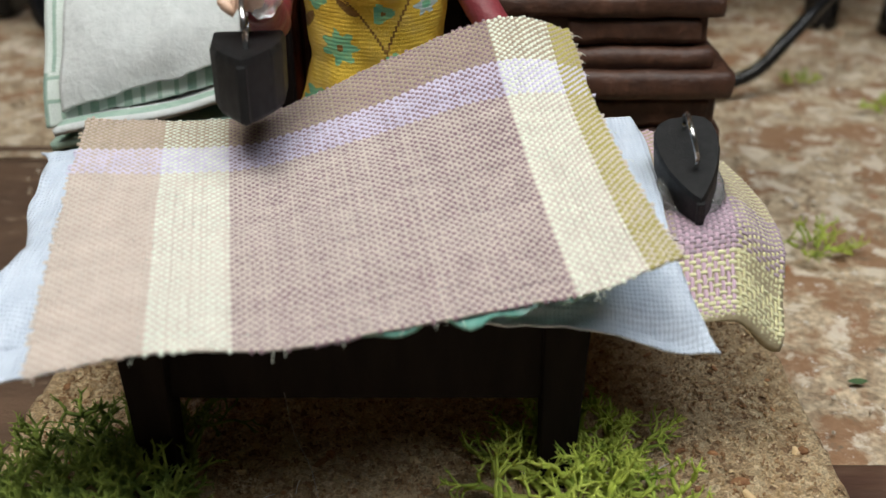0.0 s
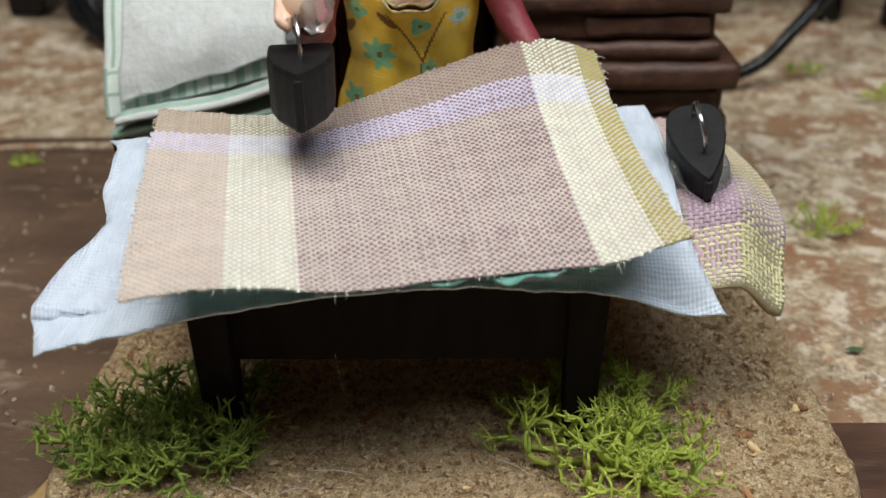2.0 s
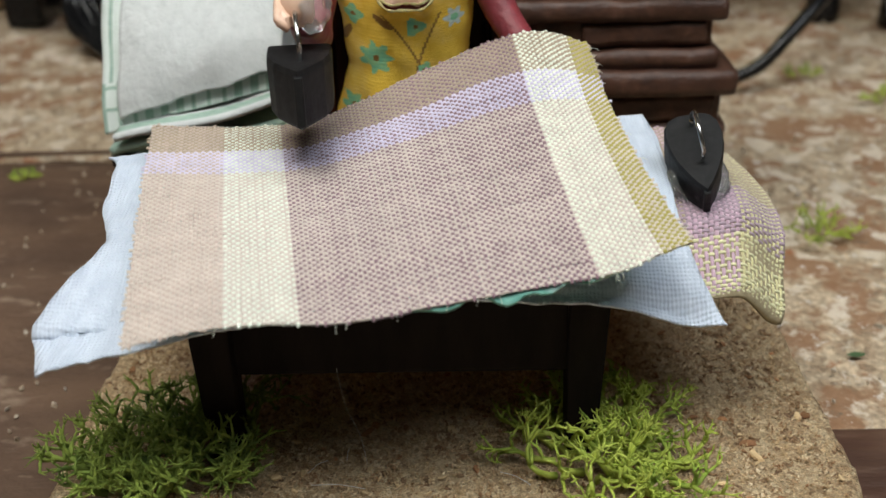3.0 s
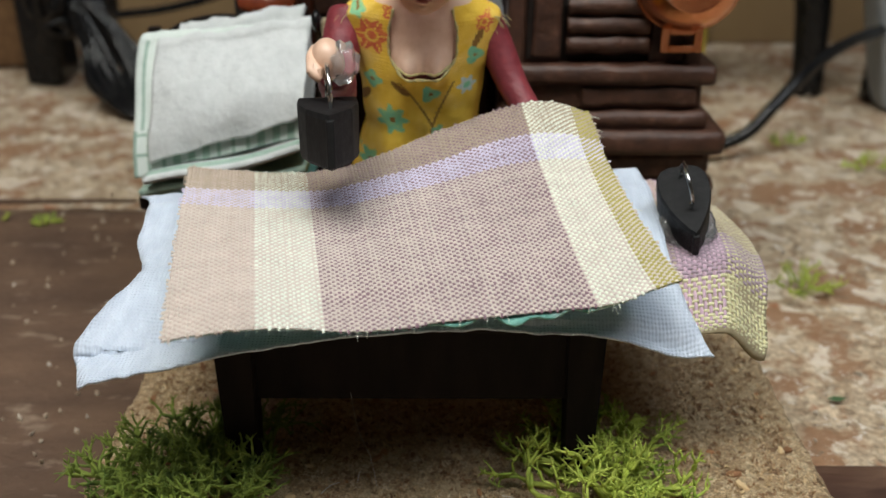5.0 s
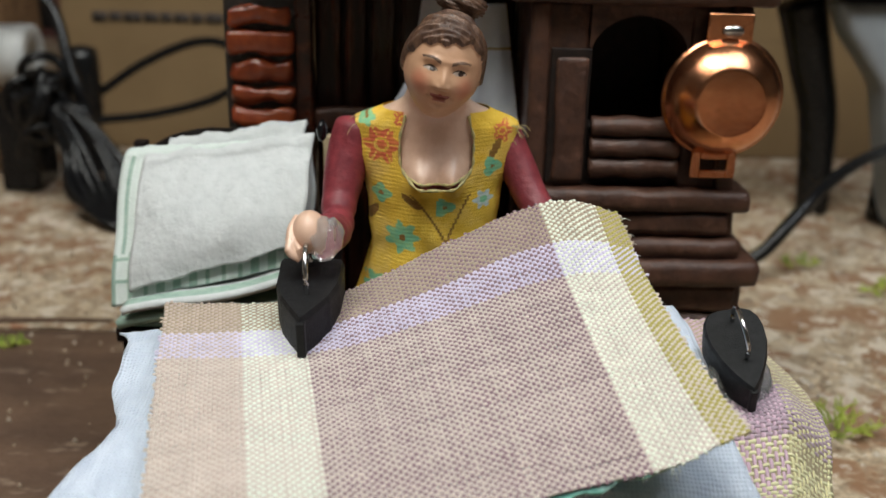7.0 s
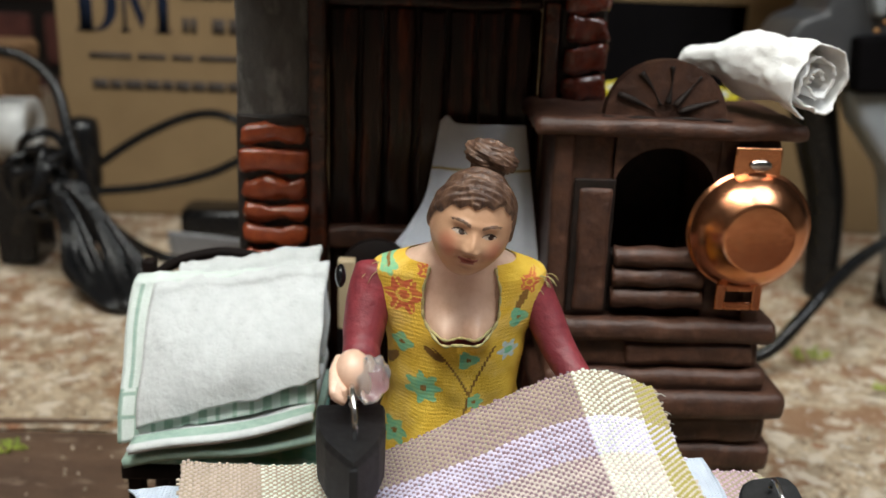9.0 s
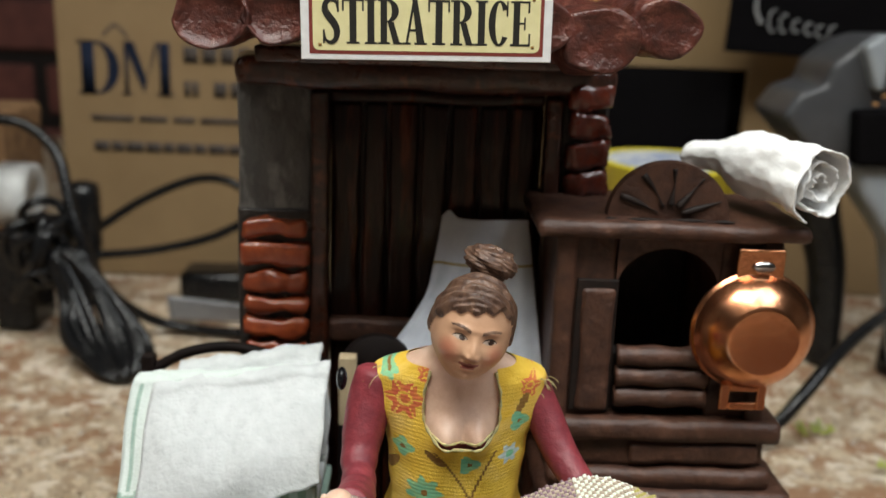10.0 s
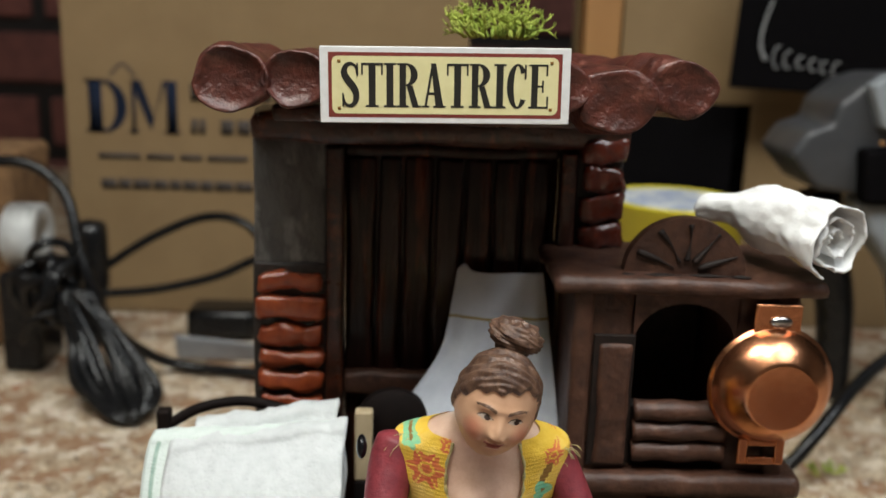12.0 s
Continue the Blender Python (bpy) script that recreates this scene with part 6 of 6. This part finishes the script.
    tagged(block("support_block", (-0.262, 0.526, 0.0), (-0.240, 0.560, 0.0570), M_BLACK, bevel=0.003), "black block under the tape roll", "block")

    def slip(u, v):
        return (lerp(-0.170, -0.120, u), lerp(0.548, 0.542, v), 0.0012 + 0.017 * v * (1 - 0.3 * u))
    tagged(sheet("paper_slip", slip, 16, 8, 0.0006, M_SLIP), "torn grey paper slip standing on the ground", "paper")
    leaf = thing("dry_leaf", "curled tan dry leaf scrap beside the base", "leaf")
    sheet("blade", lambda u, v: (-0.1060 + 0.013 * u + 0.003 * v, 0.1290 + 0.020 * u - 0.006 * v * math.sin(math.pi * min(u + 0.15, 1)), 0.0030 + 0.002 * v * (1 - v) + 0.0006 * math.sin(u * 12)), 18, 6, 0.0004, M_CHIPLEAF, parent=leaf)
    green = thing("green_leaf", "tiny green leaf scrap on the stone ground", "leaf")
    sheet("blade", lambda u, v: (0.1035 + 0.0050 * u, 0.1950 + 0.0018 * (v - 0.5) * math.sin(math.pi * min(max(u, 0.05), 0.95)), 0.0008 + 0.0004 * v), 12, 6, 0.0003, M_ATEALLEAF, parent=green)


M_CHIPLEAF = mat("dry_leaf", (0.42, 0.28, 0.13), (0.3, 0.19, 0.08), 0.8, 400)
M_ATEALLEAF = mat("green_leaf", (0.06, 0.12, 0.04), None, 0.6, 400)
far_left()


def crumbs(name, label, m, area, count, seed, lo, hi, z):
    rnd = random.Random(seed)
    V, Fc = [], []
    for k in range(count):
        x, y = rnd.uniform(area[0], area[1]), rnd.uniform(area[2], area[3])
        r = rnd.uniform(lo, hi)
        q = Euler((rnd.uniform(0, 6), rnd.uniform(0, 6), rnd.uniform(0, 6))).to_matrix()
        b = len(V)
        for d in ((1, 0, 0), (-1, 0, 0), (0, 0.7, 0), (0, -0.7, 0), (0, 0, 0.5), (0, 0, -0.5)):
            V.append(Vector((x, y, z + r * 0.3)) + q @ (Vector(d) * r * rnd.uniform(0.7, 1.2)))
        for f in ((0, 2, 4), (2, 1, 4), (1, 3, 4), (3, 0, 4), (2, 0, 5), (1, 2, 5), (3, 1, 5), (0, 3, 5)):
            Fc.append(tuple(b + i for i in f))
    tagged(mesh_ob(name, V, Fc, m, smooth=False), label, "crumbs", kind="stuff")


crumbs("crumbs", "pale stone crumbs scattered on the ground", mat("stone_crumb", (0.5, 0.42, 0.32), (0.3, 0.22, 0.15), 0.9, 200, third=(0.7, 0.66, 0.6), third_scale=60), (0.06, 0.5, 0.17, 0.56), 700, 41, 0.0006, 0.0021, 0.0004)
crumbs("crumbs", "pale stone crumbs scattered on the ground", bpy.data.materials["stone_crumb"], (-0.5, 0.06, 0.34, 0.6), 600, 42, 0.0006, 0.0021, 0.0004)
crumbs("crumbs", "loose tan and brown cork granules strewn over the base", mat("cork_crumb", (0.54, 0.38, 0.21), (0.30, 0.165, 0.08), 0.9, 260, (0.42, 0.58), third=(0.70, 0.56, 0.38), third_scale=180, third_mix=(0.55, 0.62)), (-0.089, 0.0785, 0.1195, 0.215), 9500, 21, 0.0002, 0.0008, 0.0122)
crumbs("crumbs", "pale and brown debris scattered on the brown board", bpy.data.materials["stone_crumb"], (-0.35, -0.08, 0.1, 0.33), 330, 43, 0.0004, 0.0016, 0.0018)


# brick wall behind everything
def brick_wall():
    wall = tagged(block("wall_north", (-2.2, 1.22, -0.1), (2.2, 1.3, 1.4), M_WMORT, bevel=0), "dark red brick wall behind the cartons", "wall", kind="structure")
    bm = bmesh.new()
    box(bm, (0, -0.012, 0), (0.215, 0.006, 0.060), 0.004)
    me = bpy.data.meshes.new("brick")
    bm.to_mesh(me)
    bm.free()
    me.materials.append(M_WBRICK)
    for r in range(10):
        for c in range(9):
            x = -0.95 + c * 0.232 + (0.116 if r % 2 else 0)
            ob = new("brick", me)
            ob.parent = wall
            ob.matrix_basis = pose(x, 1.222, -0.13 + r * 0.078, 0, 0, 0)


brick_wall()


# ---- motion: a rocking doll, its ironing arm, the iron and the lifted cloth ----
def pitch_about(centre, x_deg, y_deg=0.0):
    c = Vector(centre)
    return Matrix.Translation(c) @ pose(0, 0, 0, 0, y_deg, 0) @ pose(0, 0, 0, x_deg, 0, 0) @ Matrix.Translation(-c)


def motions():
    times = [0, 0.5, 1, 1.5, 2, 2.5, 3, 3.5, 4, 4.5, 5, 5.5, 6, 6.5, 7, 7.5, 8, 8.5, 9, 9.5, 10, 10.5, 11, 11.5, 12]
    # degrees of forward lean of the doll
    lean = [2.7, 1.8, 2.0, 5.4, 9.2, 8.2, 3.4, 1.8, 2.0, 5.2, 9.2, 8.2, 3.4, 2.2, 2.0, 4.8, 9.2, 8.6, 4.1, 1.4, 1.2, 4.6, 9.5, 8.4, 4.4]
    # degrees by which the arm is raised from its ironing position
    lift = [14.0, 0.5, 0.0, 5.0, 13.0, 20.0, 14.5, 0.0, 0.0, 6.0, 17.0, 19.0, 16.5, 1.0, 0.0, 2.0, 11.0, 19.0, 10.0, 4.0, 3.0, 4.0, 16.0, 17.0, 9.0]
    # tilt of the plaid cloth about its flat side, in degrees about x and y
    cloth = [(1.2, -4.9), (0.6, -6.8), (-0.1, -5.4), (-1.9, -3.2), (-4.0, -1.6), (-2.8, -2.4), (0.3, -4.2), (1.4, -7.0), (0.8, -6.0), (-1.5, -3.4), (-2.9, -2.4), (-2.0, -3.0), (2.0, -6.1),
             (2.1, -7.9), (2.8, -7.0), (-0.8, -4.2), (-3.2, -2.4), (-2.2, -3.0), (-0.4, -5.0), (2.6, -6.7), (2.6, -6.5), (-0.6, -4.2), (-3.2, -2.4), (-2.2, -3.0), (-0.4, -5.0)]
    pivot = (-0.07, 0.18, 0.058)
    rest = pitch_about(pivot, -2.0, -3.0).inverted()
    walk(PLAID, [(t, pitch_about(pivot, a, b) @ rest) for t, (a, b) in zip(times, cloth)])
    body, arm, iron = [], [], []
    hold = pose(-0.0032, -0.0430, -0.0325, 10, 0, 2)
    for t, a, f in zip(times, lean, lift):
        m = Matrix.Translation(DOLL_HINGE) @ pose(0, 0, 0, a, 0.12 * a, 0)
        s = m @ (SHOULDER - DOLL_HINGE)
        w = Matrix.Translation(s) @ pose(0, 0, 0, -f, 0, 0.35 * f - 2.2 * max(0, 1 - f / 10))
        body.append((t, m))
        arm.append((t, m.inverted() @ w))
        iron.append((t, w @ hold))
    walk(DOLL, body)
    walk(ARM, arm)
    walk(IRON, iron)


motions()
